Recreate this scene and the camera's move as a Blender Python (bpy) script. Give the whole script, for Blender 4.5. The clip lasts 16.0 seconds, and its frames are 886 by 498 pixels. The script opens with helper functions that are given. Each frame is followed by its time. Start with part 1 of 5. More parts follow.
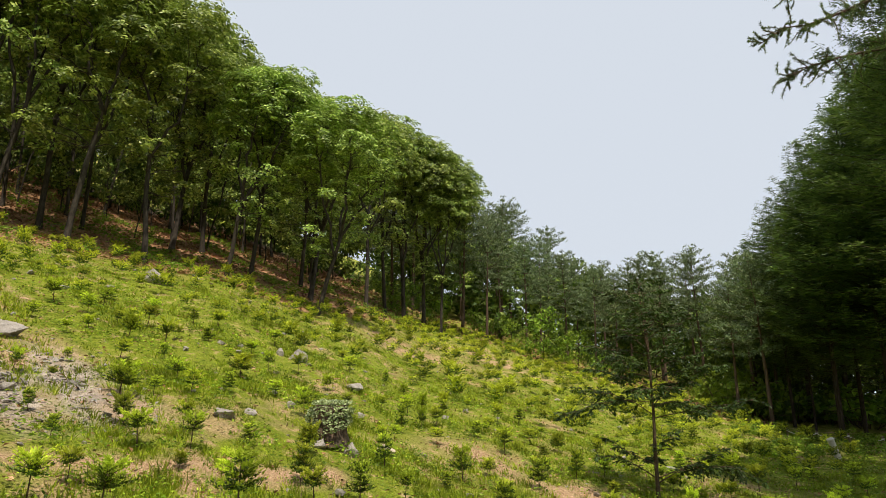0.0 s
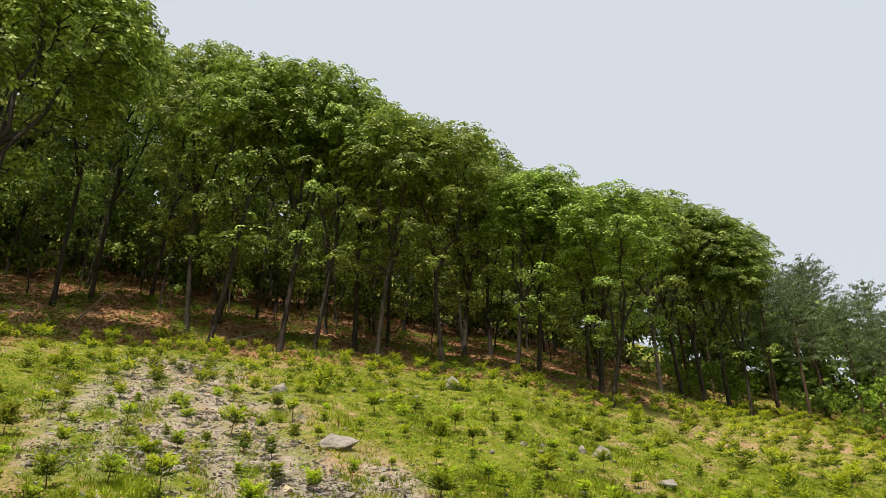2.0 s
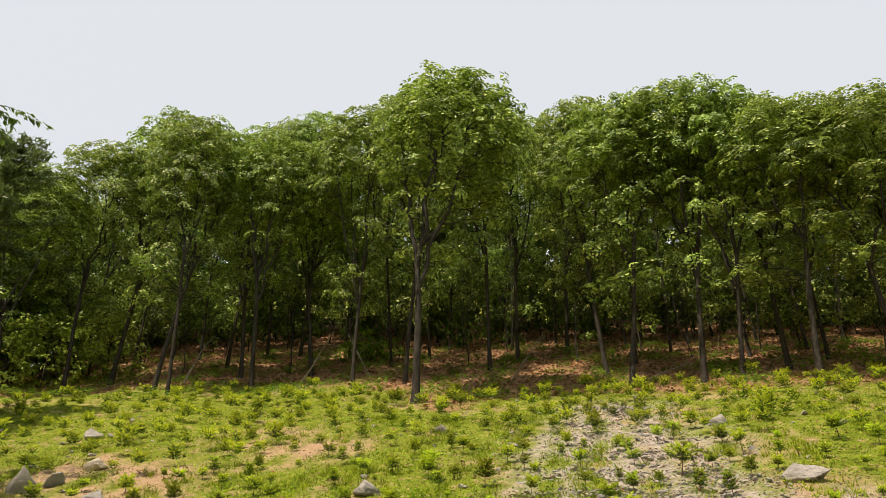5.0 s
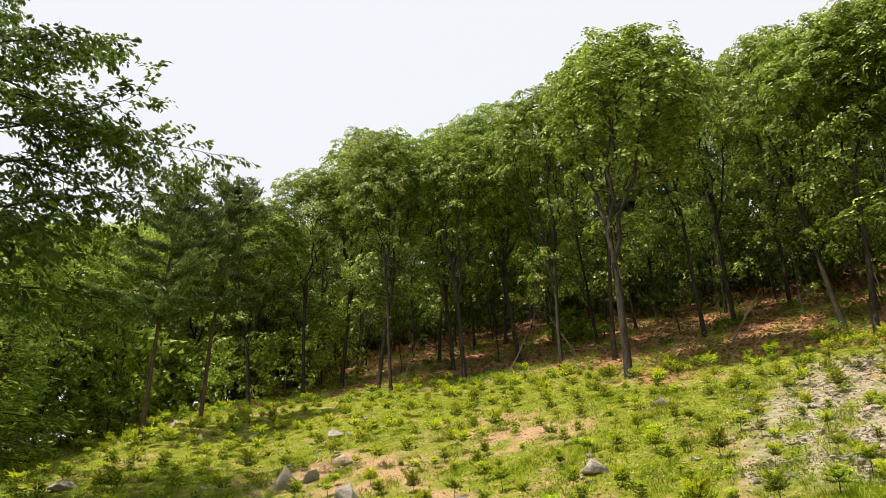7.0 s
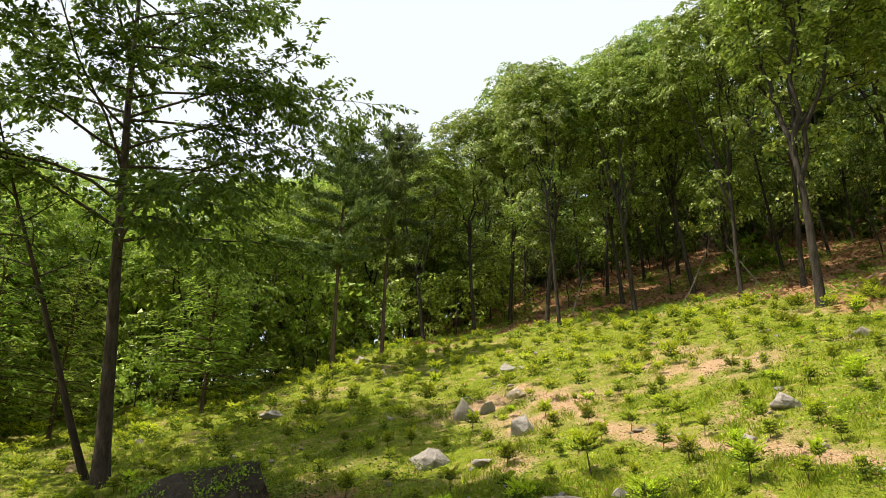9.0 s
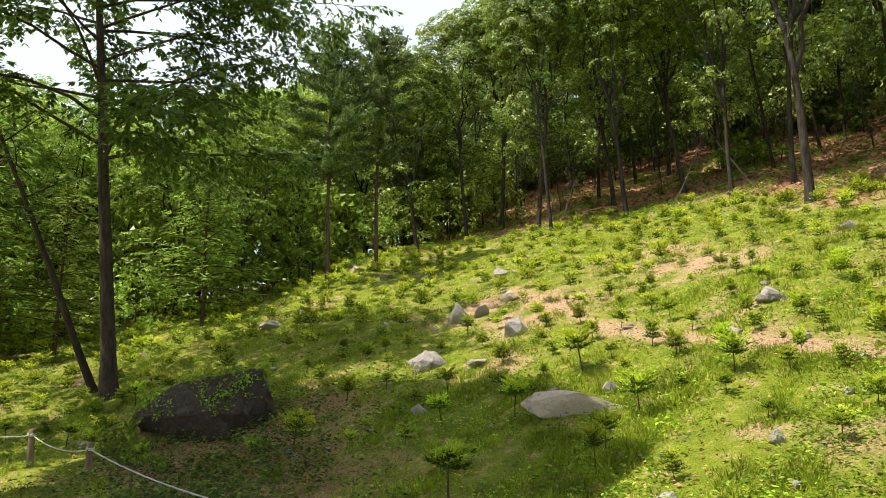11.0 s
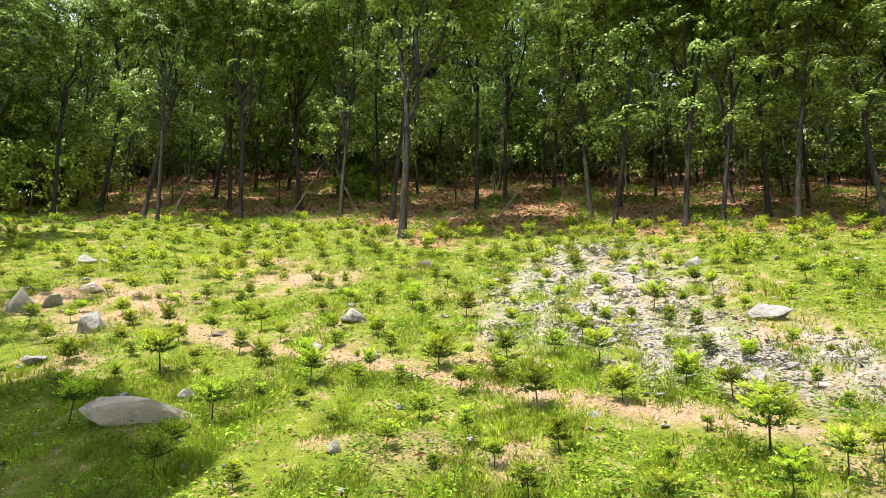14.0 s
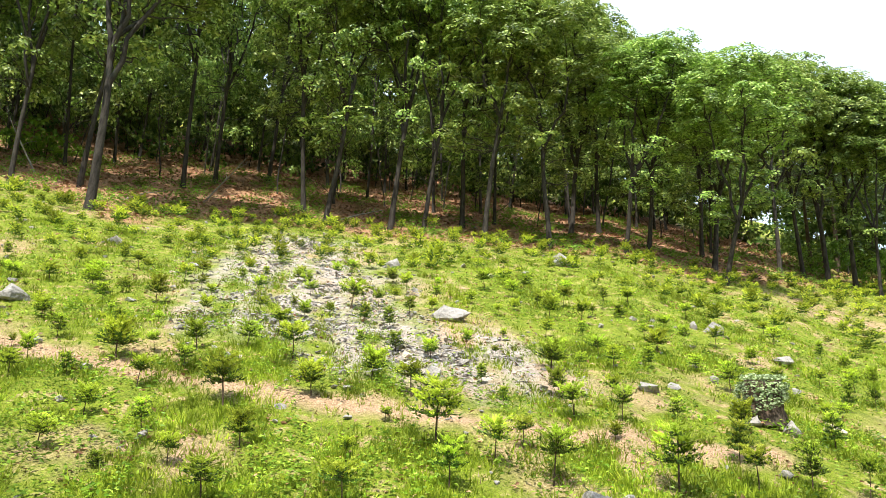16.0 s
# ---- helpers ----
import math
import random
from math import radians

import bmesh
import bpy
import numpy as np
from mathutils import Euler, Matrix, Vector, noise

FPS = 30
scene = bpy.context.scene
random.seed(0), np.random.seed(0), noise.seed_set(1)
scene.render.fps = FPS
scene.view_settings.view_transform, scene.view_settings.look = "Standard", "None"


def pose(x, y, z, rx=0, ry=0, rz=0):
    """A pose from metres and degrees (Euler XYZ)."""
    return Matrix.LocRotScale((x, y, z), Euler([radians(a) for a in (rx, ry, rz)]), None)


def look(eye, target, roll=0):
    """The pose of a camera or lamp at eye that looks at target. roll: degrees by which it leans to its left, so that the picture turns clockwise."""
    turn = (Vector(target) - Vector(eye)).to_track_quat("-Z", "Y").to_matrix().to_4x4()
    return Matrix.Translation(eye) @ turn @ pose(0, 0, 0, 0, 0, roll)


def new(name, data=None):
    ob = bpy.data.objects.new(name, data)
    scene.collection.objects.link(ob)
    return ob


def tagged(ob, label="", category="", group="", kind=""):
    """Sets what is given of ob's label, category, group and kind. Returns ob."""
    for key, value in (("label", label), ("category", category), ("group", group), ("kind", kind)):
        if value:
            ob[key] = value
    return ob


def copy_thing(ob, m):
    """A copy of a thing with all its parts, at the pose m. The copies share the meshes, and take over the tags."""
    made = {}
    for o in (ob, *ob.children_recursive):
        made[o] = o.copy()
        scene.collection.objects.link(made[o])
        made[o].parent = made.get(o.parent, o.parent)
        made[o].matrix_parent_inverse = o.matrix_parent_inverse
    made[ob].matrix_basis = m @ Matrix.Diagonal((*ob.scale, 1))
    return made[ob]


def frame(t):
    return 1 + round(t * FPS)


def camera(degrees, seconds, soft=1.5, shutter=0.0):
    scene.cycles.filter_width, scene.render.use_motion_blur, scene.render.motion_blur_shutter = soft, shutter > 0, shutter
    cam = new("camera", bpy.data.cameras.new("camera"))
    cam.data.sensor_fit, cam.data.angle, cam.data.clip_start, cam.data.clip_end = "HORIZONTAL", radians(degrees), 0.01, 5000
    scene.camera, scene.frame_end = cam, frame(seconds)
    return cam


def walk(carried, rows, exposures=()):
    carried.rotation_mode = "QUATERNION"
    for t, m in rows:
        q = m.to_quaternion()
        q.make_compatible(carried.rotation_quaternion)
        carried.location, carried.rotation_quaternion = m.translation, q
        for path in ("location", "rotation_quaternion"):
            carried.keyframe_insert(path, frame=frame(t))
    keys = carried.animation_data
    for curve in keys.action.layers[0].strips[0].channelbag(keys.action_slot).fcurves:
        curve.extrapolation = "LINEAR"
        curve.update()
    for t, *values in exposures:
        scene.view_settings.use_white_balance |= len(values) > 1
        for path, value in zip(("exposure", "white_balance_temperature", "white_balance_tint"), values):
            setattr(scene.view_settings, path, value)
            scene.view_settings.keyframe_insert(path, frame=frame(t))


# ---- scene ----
# ---- camera and its walk ----
cam = camera(66.6, 16.0, soft=0.55)
ROWS = [
    (0.0, 0.000, 0.000, 1.600, 0.00, 15.00, 0.00),
    (0.5, -0.017, 0.020, 1.593, 5.11, 17.80, -0.34),
    (1.0, -0.040, 0.039, 1.589, 11.05, 20.94, -0.56),
    (1.5, -0.069, 0.020, 1.614, 17.55, 21.96, -0.53),
    (2.0, -0.119, -0.025, 1.639, 24.10, 22.83, -0.75),
    (2.5, -0.152, -0.054, 1.661, 29.47, 23.73, -0.68),
    (3.0, -0.152, -0.075, 1.649, 35.95, 24.92, -0.57),
    (3.5, -0.188, -0.083, 1.651, 43.97, 25.72, 0.17),
    (6.0, -0.256, -0.232, 1.601, 67.36, 25.93, -0.88),
    (6.5, -0.260, -0.240, 1.610, 72.53, 25.65, -0.90),
    (7.0, -0.273, -0.253, 1.598, 76.80, 25.00, -1.34),
    (7.5, -0.281, -0.255, 1.598, 80.07, 24.33, -1.34),
    (8.0, -0.291, -0.271, 1.606, 84.66, 23.65, -0.19),
    (8.5, -0.302, -0.284, 1.603, 89.24, 22.20, 0.57),
    (11.0, -0.287, -0.274, 1.578, 90.89, 11.91, -1.15),
    (11.5, -0.291, -0.270, 1.581, 84.53, 11.94, -0.85),
    (12.0, -0.292, -0.232, 1.593, 79.15, 12.27, -0.45),
    (12.5, -0.281, -0.201, 1.594, 74.43, 12.60, -0.09),
    (13.0, -0.270, -0.194, 1.598, 69.12, 12.34, 0.17),
    (13.5, -0.283, -0.158, 1.605, 63.65, 12.29, 1.09),
    (14.0, -0.276, -0.125, 1.598, 58.11, 12.57, 1.17),
    (14.5, -0.246, -0.108, 1.589, 49.91, 12.74, 0.73),
    (15.0, -0.229, -0.097, 1.589, 43.19, 12.59, 1.00),
    (15.5, -0.212, -0.073, 1.590, 38.82, 12.27, 1.29),
    (16.0, -0.189, -0.075, 1.597, 33.32, 12.51, 1.41),
]


def eye_pose(x, y, z, yaw, pitch, roll):
    return pose(x, y, z, 0, 0, yaw) @ pose(0, 0, 0, 90 + pitch, 0, 0) @ pose(0, 0, 0, 0, 0, roll)


EXPOSURES = [(0.0, 0.06, 7200, 10), (3.5, 0.04, 7600, 11), (6.0, 0.31, 7800, 12), (8.5, 0.50, 7500, 10), (11.0, 0.62, 7000, 9), (12.0, 0.66, 6800, 8), (13.0, 0.90, 6550, 9), (16.0, 0.92, 6250, 7)]
walk(cam, [(r[0], eye_pose(*r[1:])) for r in ROWS], EXPOSURES)

# ---- sky and sun ----
SUN_AZ, SUN_EL = 194.0, 66.0
world = bpy.data.worlds.new("world")
scene.world = world
world.use_nodes = True
wn = world.node_tree.nodes
sky = wn.new("ShaderNodeTexSky")
sky.sky_type = "NISHITA"
sky.sun_disc = False
sky.sun_elevation = radians(SUN_EL)
sky.sun_rotation = radians(-SUN_AZ)
sky.altitude = 0
sky.air_density, sky.dust_density, sky.ozone_density = 1.0, 3.0, 1.0
haze = wn.new("ShaderNodeMix")  # a bright, hazy early-summer sky: thin white veil over the blue
haze.data_type = "RGBA"
haze.inputs[0].default_value = 0.93
haze.inputs[7].default_value = (5.45, 6.25, 7.55, 1.0)
world.node_tree.links.new(sky.outputs[0], haze.inputs[6])
world.node_tree.links.new(haze.outputs[2], wn["Background"].inputs[0])
wn["Background"].inputs[1].default_value = 0.118
sun_data = bpy.data.lights.new("sun", "SUN")
sun_data.energy, sun_data.angle, sun_data.color = 5.0, radians(0.6), (1.0, 0.955, 0.87)
sun = new("sun", sun_data)
to_sun = Vector((-math.sin(radians(SUN_AZ)) * math.cos(radians(SUN_EL)),
                 math.cos(radians(SUN_AZ)) * math.cos(radians(SUN_EL)), math.sin(radians(SUN_EL))))
sun.matrix_world = look(to_sun * 60, (0, 0, 0))


# ---- materials ----
class Nodes:
    """A small wrapper to write node trees in a few lines."""

    def __init__(self, name):
        self.mat = bpy.data.materials.new(name)
        self.mat.use_nodes = True
        self.tree = self.mat.node_tree
        self.tree.nodes.clear()
        self.out = self.tree.nodes.new("ShaderNodeOutputMaterial")

    def add(self, kind, ins=None):
        n = self.tree.nodes.new("ShaderNode" + kind)
        for k, v in (ins or {}).items():
            self.put(n.inputs[k], v)
        return n

    def put(self, socket, v):
        if isinstance(v, bpy.types.NodeSocket):
            self.tree.links.new(v, socket)
        elif isinstance(v, tuple) and len(v) == 3 and socket.type == "RGBA":
            socket.default_value = (*v, 1)
        else:
            socket.default_value = v

    def mix(self, f, a, b, blend="MIX"):
        n = self.tree.nodes.new("ShaderNodeMix")
        n.data_type, n.blend_type = "RGBA", blend
        self.put(n.inputs[0], f), self.put(n.inputs[6], a), self.put(n.inputs[7], b)
        return n.outputs[2]

    def noise(self, scale, detail=4.0, rough=0.6, vec=None):
        n = self.tree.nodes.new("ShaderNodeTexNoise")
        n.inputs["Scale"].default_value, n.inputs["Detail"].default_value = scale, detail
        n.inputs["Roughness"].default_value = rough
        if vec:
            self.tree.links.new(vec, n.inputs["Vector"])
        return n.outputs[0]

    def span(self, v, lo, hi, to_lo=0.0, to_hi=1.0):
        n = self.tree.nodes.new("ShaderNodeMapRange")
        self.put(n.inputs[0], v)
        for i, x in enumerate((lo, hi, to_lo, to_hi)):
            n.inputs[i + 1].default_value = x
        return n.outputs[0]

    def math(self, op, a, b):
        n = self.tree.nodes.new("ShaderNodeMath")
        n.operation = op
        self.put(n.inputs[0], a), self.put(n.inputs[1], b)
        return n.outputs[0]

    def place(self):
        return self.tree.nodes.new("ShaderNodeNewGeometry").outputs["Position"]

    def local(self):
        return self.tree.nodes.new("ShaderNodeTexCoord").outputs["Object"]

    def island(self):
        return self.tree.nodes.new("ShaderNodeNewGeometry").outputs["Random Per Island"]

    def each(self):
        return self.tree.nodes.new("ShaderNodeObjectInfo").outputs["Random"]

    def bump(self, h, strength, distance):
        n = self.tree.nodes.new("ShaderNodeBump")
        n.inputs["Strength"].default_value, n.inputs["Distance"].default_value = strength, distance
        self.tree.links.new(h, n.inputs["Height"])
        return n.outputs[0]

    def surface(self, colour, rough=0.9, spec=0.3, normal=None):
        n = self.tree.nodes.new("ShaderNodeBsdfPrincipled")
        self.put(n.inputs["Base Color"], colour), self.put(n.inputs["Roughness"], rough)
        n.inputs["Specular IOR Level"].default_value = spec
        if normal:
            self.tree.links.new(normal, n.inputs["Normal"])
        return n.outputs[0]

    def done(self, shader):
        self.tree.links.new(shader, self.out.inputs[0])
        return self.mat


def leaf_material(name, dark, mid, light, glow=0.35, gloss=0.16, patch=0.35, veil=0.5):
    """Leaves: three greens from leaf to leaf, drifting from bough to bough and tree to tree; light passes through."""
    m = Nodes(name)
    r = m.island()
    c = m.mix(m.span(r, 0.0, 0.55), dark, mid)
    c = m.mix(m.span(r, 0.5, 1.0), c, light)
    p = m.noise(patch, 2.0, 0.5, m.place())
    c = m.mix(m.span(p, 0.40, 0.66, 0.0, 0.35), c, mid)
    v = m.span(m.noise(1.4, 1.0, 0.5, m.place()), 0.36, 0.64, 0.62, 1.38)
    c = m.mix(1.0, c, v, "MULTIPLY")
    hsv = m.tree.nodes.new("ShaderNodeHueSaturation")
    m.put(hsv.inputs["Hue"], m.span(m.each(), 0, 1, 0.485, 0.512))
    m.put(hsv.inputs["Value"], m.span(m.each(), 0, 1, 0.82, 1.16))
    m.put(hsv.inputs["Color"], c)
    c = hsv.outputs[0]
    s = m.surface(c, 0.46, gloss)
    t = m.tree.nodes.new("ShaderNodeBsdfTranslucent")
    m.put(t.inputs["Color"], m.mix(veil, c, (0.15, 0.22, 0.045)))
    mix = m.tree.nodes.new("ShaderNodeMixShader")
    mix.inputs[0].default_value = glow
    m.tree.links.new(s, mix.inputs[1]), m.tree.links.new(t.outputs[0], mix.inputs[2])
    return m.done(mix.outputs[0])


def bark_material(name, dark, light, scale=14.0):
    m = Nodes(name)
    mp = m.tree.nodes.new("ShaderNodeMapping")
    mp.inputs["Scale"].default_value = (1.0, 1.0, 0.22)
    m.tree.links.new(m.local(), mp.inputs[0])
    n = m.noise(scale, 6.0, 0.7, mp.outputs[0])
    big = m.noise(1.3, 3.0, 0.6, m.local())
    c = m.mix(m.span(n, 0.35, 0.65), dark, light)
    c = m.mix(m.span(big, 0.54, 0.72, 0.0, 0.4), c, (0.11, 0.115, 0.085))
    c = m.mix(m.span(m.each(), 0, 1, 0.0, 0.35), c, dark)
    return m.done(m.surface(c, 0.92, 0.2, m.bump(n, 0.8, 0.03)))


def rock_material(name, a, b, lichen):
    m = Nodes(name)
    n = m.noise(9.0, 8.0, 0.65, m.local())
    big = m.noise(1.6, 4.0, 0.6, m.local())
    fine = m.noise(60.0, 3.0, 0.7, m.local())
    c = m.mix(m.span(n, 0.3, 0.7), a, b)
    c = m.mix(m.span(big, 0.45, 0.7, 0.0, 0.7), c, lichen)
    c = m.mix(m.span(fine, 0.55, 0.75, 0.0, 0.4), c, (0.09, 0.085, 0.075))
    c = m.mix(m.span(m.noise(3.4, 5.0, 0.7, m.local()), 0.56, 0.66, 0.0, 0.75), c, (0.10, 0.09, 0.08))
    c = m.mix(m.span(m.each(), 0, 1, 0.0, 0.4), c, lichen)
    return m.done(m.surface(c, 0.93, 0.25, m.bump(m.math("ADD", n, m.math("MULTIPLY", fine, 0.35)), 0.9, 0.05)))


def ground_material():
    """Grassy soil, bare earth, stones and fallen leaves, by the zones painted on the sheet."""
    m = Nodes("ground")
    at = m.tree.nodes.new("ShaderNodeAttribute")
    at.attribute_name = "zone"
    sep = m.tree.nodes.new("ShaderNodeSeparateColor")
    m.tree.links.new(at.outputs["Color"], sep.inputs[0])
    litter, scree, earth = sep.outputs[0], sep.outputs[1], sep.outputs[2]
    pos = m.place()
    n1, n2, n3 = m.noise(0.55, 4.0, 0.6, pos), m.noise(3.2, 5.0, 0.65, pos), m.noise(22.0, 5.0, 0.7, pos)
    grass = m.mix(m.span(n2, 0.35, 0.65), (0.10, 0.145, 0.009), (0.20, 0.25, 0.015))
    grass = m.mix(m.span(n3, 0.42, 0.7, 0.0, 0.6), grass, (0.27, 0.25, 0.05))
    soil = m.mix(m.span(n3, 0.35, 0.65), (0.27, 0.16, 0.088), (0.52, 0.36, 0.225))
    dry = m.math("ADD", m.span(n1, 0.55, 0.68, 0.0, 0.7), m.span(n2, 0.55, 0.66, 0.0, 0.75))
    c = m.mix(m.math("MINIMUM", dry, 1.0), grass, soil)
    c = m.mix(m.math("MINIMUM", m.math("MULTIPLY", earth, m.span(n2, 0.25, 0.6, 0.5, 1.3)), 1.0), c, soil)
    vo = m.tree.nodes.new("ShaderNodeTexVoronoi")
    vo.inputs["Scale"].default_value = 9.0
    m.tree.links.new(pos, vo.inputs["Vector"])
    chips = m.mix(m.span(vo.outputs["Color"], 0.0, 1.0), (0.24, 0.195, 0.16), (0.47, 0.40, 0.335))
    chips = m.mix(m.span(vo.outputs["Distance"], 0.03, 0.09, 0.6, 0.0), chips, (0.12, 0.10, 0.08))
    c = m.mix(m.math("MINIMUM", m.math("MULTIPLY", scree, m.span(n2, 0.3, 0.6, 0.3, 1.5)), 1.0), c, chips)
    leaf = m.mix(m.span(n3, 0.3, 0.7), (0.20, 0.10, 0.05), (0.46, 0.27, 0.155))
    leaf = m.mix(m.span(n2, 0.55, 0.75, 0.0, 0.7), leaf, (0.08, 0.105, 0.02))
    c = m.mix(litter, c, leaf)
    clods = m.span(m.noise(48.0, 3.0, 0.7, pos), 0.34, 0.6, 0.62, 1.3)
    c = m.mix(1.0, c, clods, "MULTIPLY")
    h = m.math("ADD", m.math("MULTIPLY", n2, 0.6), m.math("MULTIPLY", n3, 0.4))
    return m.done(m.surface(c, 0.96, 0.15, m.bump(h, 1.0, 0.12)))


OAK_LEAF = leaf_material("oak_leaf", (0.062, 0.110, 0.017), (0.215, 0.325, 0.045), (0.62, 0.71, 0.19), 0.36, 0.45)
EDGE_LEAF = leaf_material("maple_leaf", (0.034, 0.070, 0.014), (0.080, 0.145, 0.024), (0.19, 0.28, 0.045), 0.40)
# very dark greens in place of the shade that falls on the young maple
SHADED_MAPLE_LEAF = leaf_material("young_maple_leaf", (0.018, 0.042, 0.012), (0.045, 0.088, 0.020), (0.09, 0.15, 0.035), 0.18)
RIDGE_LEAF = leaf_material("ridge_leaf", (0.10, 0.17, 0.022), (0.28, 0.41, 0.045), (0.60, 0.70, 0.13), 0.45, 0.4)
# darker greens for foliage standing in shade: the shade is in the colour
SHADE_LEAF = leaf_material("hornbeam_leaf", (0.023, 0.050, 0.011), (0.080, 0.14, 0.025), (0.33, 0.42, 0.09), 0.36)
SHRUB_LEAF = leaf_material("shrub_leaf", (0.08, 0.155, 0.016), (0.19, 0.31, 0.03), (0.36, 0.47, 0.06), 0.40)
SPRUCE_NEEDLE = leaf_material("spruce_needle", (0.024, 0.056, 0.016), (0.066, 0.125, 0.030), (0.22, 0.30, 0.07), 0.25, 0.25)
PINE_NEEDLE = leaf_material("pine_needle", (0.060, 0.092, 0.046), (0.135, 0.185, 0.092), (0.27, 0.325, 0.165), 0.25)
LARCH_NEEDLE = leaf_material("larch_needle", (0.12, 0.21, 0.035), (0.27, 0.40, 0.06), (0.44, 0.56, 0.10), 0.45)
EDGE_NEEDLE = leaf_material("edge_pine_needle", (0.05, 0.085, 0.030), (0.125, 0.185, 0.060), (0.27, 0.34, 0.12), 0.3)
FIR_NEEDLE = leaf_material("fir_needle", (0.030, 0.068, 0.011), (0.070, 0.13, 0.017), (0.16, 0.24, 0.03), 0.25)
FIR_TIP = leaf_material("fir_tip", (0.30, 0.40, 0.03), (0.48, 0.58, 0.045), (0.68, 0.73, 0.10), 0.5, 0.16, 0.35, 0.1)
GRASS = leaf_material("grass_blade", (0.155, 0.23, 0.014), (0.29, 0.385, 0.022), (0.46, 0.53, 0.05), 0.42, 0.12, 0.8)
HERB = leaf_material("herb_leaf", (0.08, 0.15, 0.010), (0.20, 0.30, 0.018), (0.46, 0.55, 0.06), 0.38, 0.2, 0.8)
STRAW = leaf_material("dry_grass", (0.25, 0.18, 0.09), (0.38, 0.29, 0.15), (0.48, 0.40, 0.24), 0.2, 0.2, 0.8)
LITTER = leaf_material("fallen_leaf", (0.17, 0.08, 0.036), (0.36, 0.195, 0.10), (0.52, 0.33, 0.20), 0.1, 0.2, 0.8, 0.0)
IVY_LEAF = leaf_material("ivy_leaf", (0.08, 0.13, 0.04), (0.24, 0.32, 0.12), (0.52, 0.57, 0.34), 0.15, 0.6)
OAK_BARK = bark_material("oak_bark", (0.020, 0.016, 0.013), (0.088, 0.073, 0.060))
PINE_BARK = bark_material("pine_bark", (0.055, 0.036, 0.026), (0.17, 0.115, 0.08))
DARK_BARK = bark_material("spruce_bark", (0.022, 0.016, 0.012), (0.075, 0.055, 0.042))
EDGE_BARK = bark_material("grey_bark", (0.024, 0.018, 0.014), (0.085, 0.064, 0.048))
STEM = bark_material("sapling_stem", (0.06, 0.04, 0.025), (0.16, 0.11, 0.07), 40.0)
ROCK = rock_material("granite", (0.24, 0.215, 0.195), (0.44, 0.40, 0.365), (0.32, 0.29, 0.26))
WARM_ROCK = rock_material("warm_granite", (0.48, 0.385, 0.28), (0.66, 0.56, 0.44), (0.55, 0.45, 0.34))
# brown-black stone, taken darker still: the boulder's deep shade is in these tones
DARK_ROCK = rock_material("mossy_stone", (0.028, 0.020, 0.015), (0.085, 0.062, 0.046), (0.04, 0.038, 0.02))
POST_WOOD = bark_material("post_wood", (0.13, 0.095, 0.06), (0.30, 0.235, 0.16), 20.0)
DEAD_WOOD = bark_material("dead_wood", (0.20, 0.17, 0.14), (0.42, 0.37, 0.31), 18.0)
ROPE = rock_material("rope_fibre", (0.55, 0.52, 0.46), (0.72, 0.69, 0.62), (0.6, 0.56, 0.5))
PLASTIC = rock_material("pale_pipe", (0.55, 0.52, 0.46), (0.68, 0.65, 0.58), (0.5, 0.46, 0.4))
GROUND = ground_material()

# ---- the lie of the land ----
# azimuth (left of +y): foot distance, slope, first break, slope, second break, slope
LIE = [
    (-180, 9, .00, 40, .00, 70, .00), (-90, 9, .01, 60, .02, 90, .02), (-45, 9, .03, 60, .05, 90, .05),
    (-27, 9, .06, 60, .05, 90, .05), (-15, 9, .125, 55, .15, 90, .08), (0, 7, .21, 50, .25, 75, .25),
    (10, 6, .285, 45, .28, 70, .35), (20, 5.5, .35, 38, .33, 66, .45), (35, 5, .37, 30, .41, 64, .55),
    (50, 5, .375, 29, .45, 62, .60), (65, 5.5, .375, 29, .45, 62, .60), (80, 7, .36, 31, .40, 58, .50),
    (95, 9, .34, 34, .22, 42, .22), (110, 11.5, .335, 20, .22, 30, .15), (125, 13.5, .27, 20, .15, 30, .14),
    (150, 14, .05, 25, .02, 40, .0), (180, 9, .00, 40, .00, 70, .00)]
AZ = np.array([r[0] for r in LIE], float)
LIEV = np.array([r[1:] for r in LIE], float)
def soft(x, w):
    x = np.asarray(x, float) / w
    return w * np.where(x > 30, x, np.log1p(np.exp(np.minimum(x, 30))))
def lie(a):
    a = (np.asarray(a, float) + 180) % 360 - 180
    i = np.clip(np.searchsorted(AZ, a, side="right") - 1, 0, len(AZ) - 2)
    k = (a - AZ[i]) / (AZ[i + 1] - AZ[i])
    k = k * k * (3 - 2 * k) * .5 + k * .5
    return LIEV[i] * (1 - k)[..., None] + LIEV[i + 1] * k[..., None]
def ground(x, y):
    d = np.hypot(x, y)
    p = lie(np.degrees(np.arctan2(-np.asarray(x, float), y)))
    return (p[..., 1] * soft(d - p[..., 0], 1.2) + (p[..., 3] - p[..., 1]) * soft(d - p[..., 2], 2.0)
            + (p[..., 5] - p[..., 3]) * soft(d - p[..., 4], 4.0))


def height(x, y):
    return float(ground(np.array([x]), np.array([y]))[0])


def at(az, d):
    """Plan place at an azimuth (degrees left of +y) and a distance."""
    return -d * math.sin(radians(az)), d * math.cos(radians(az))


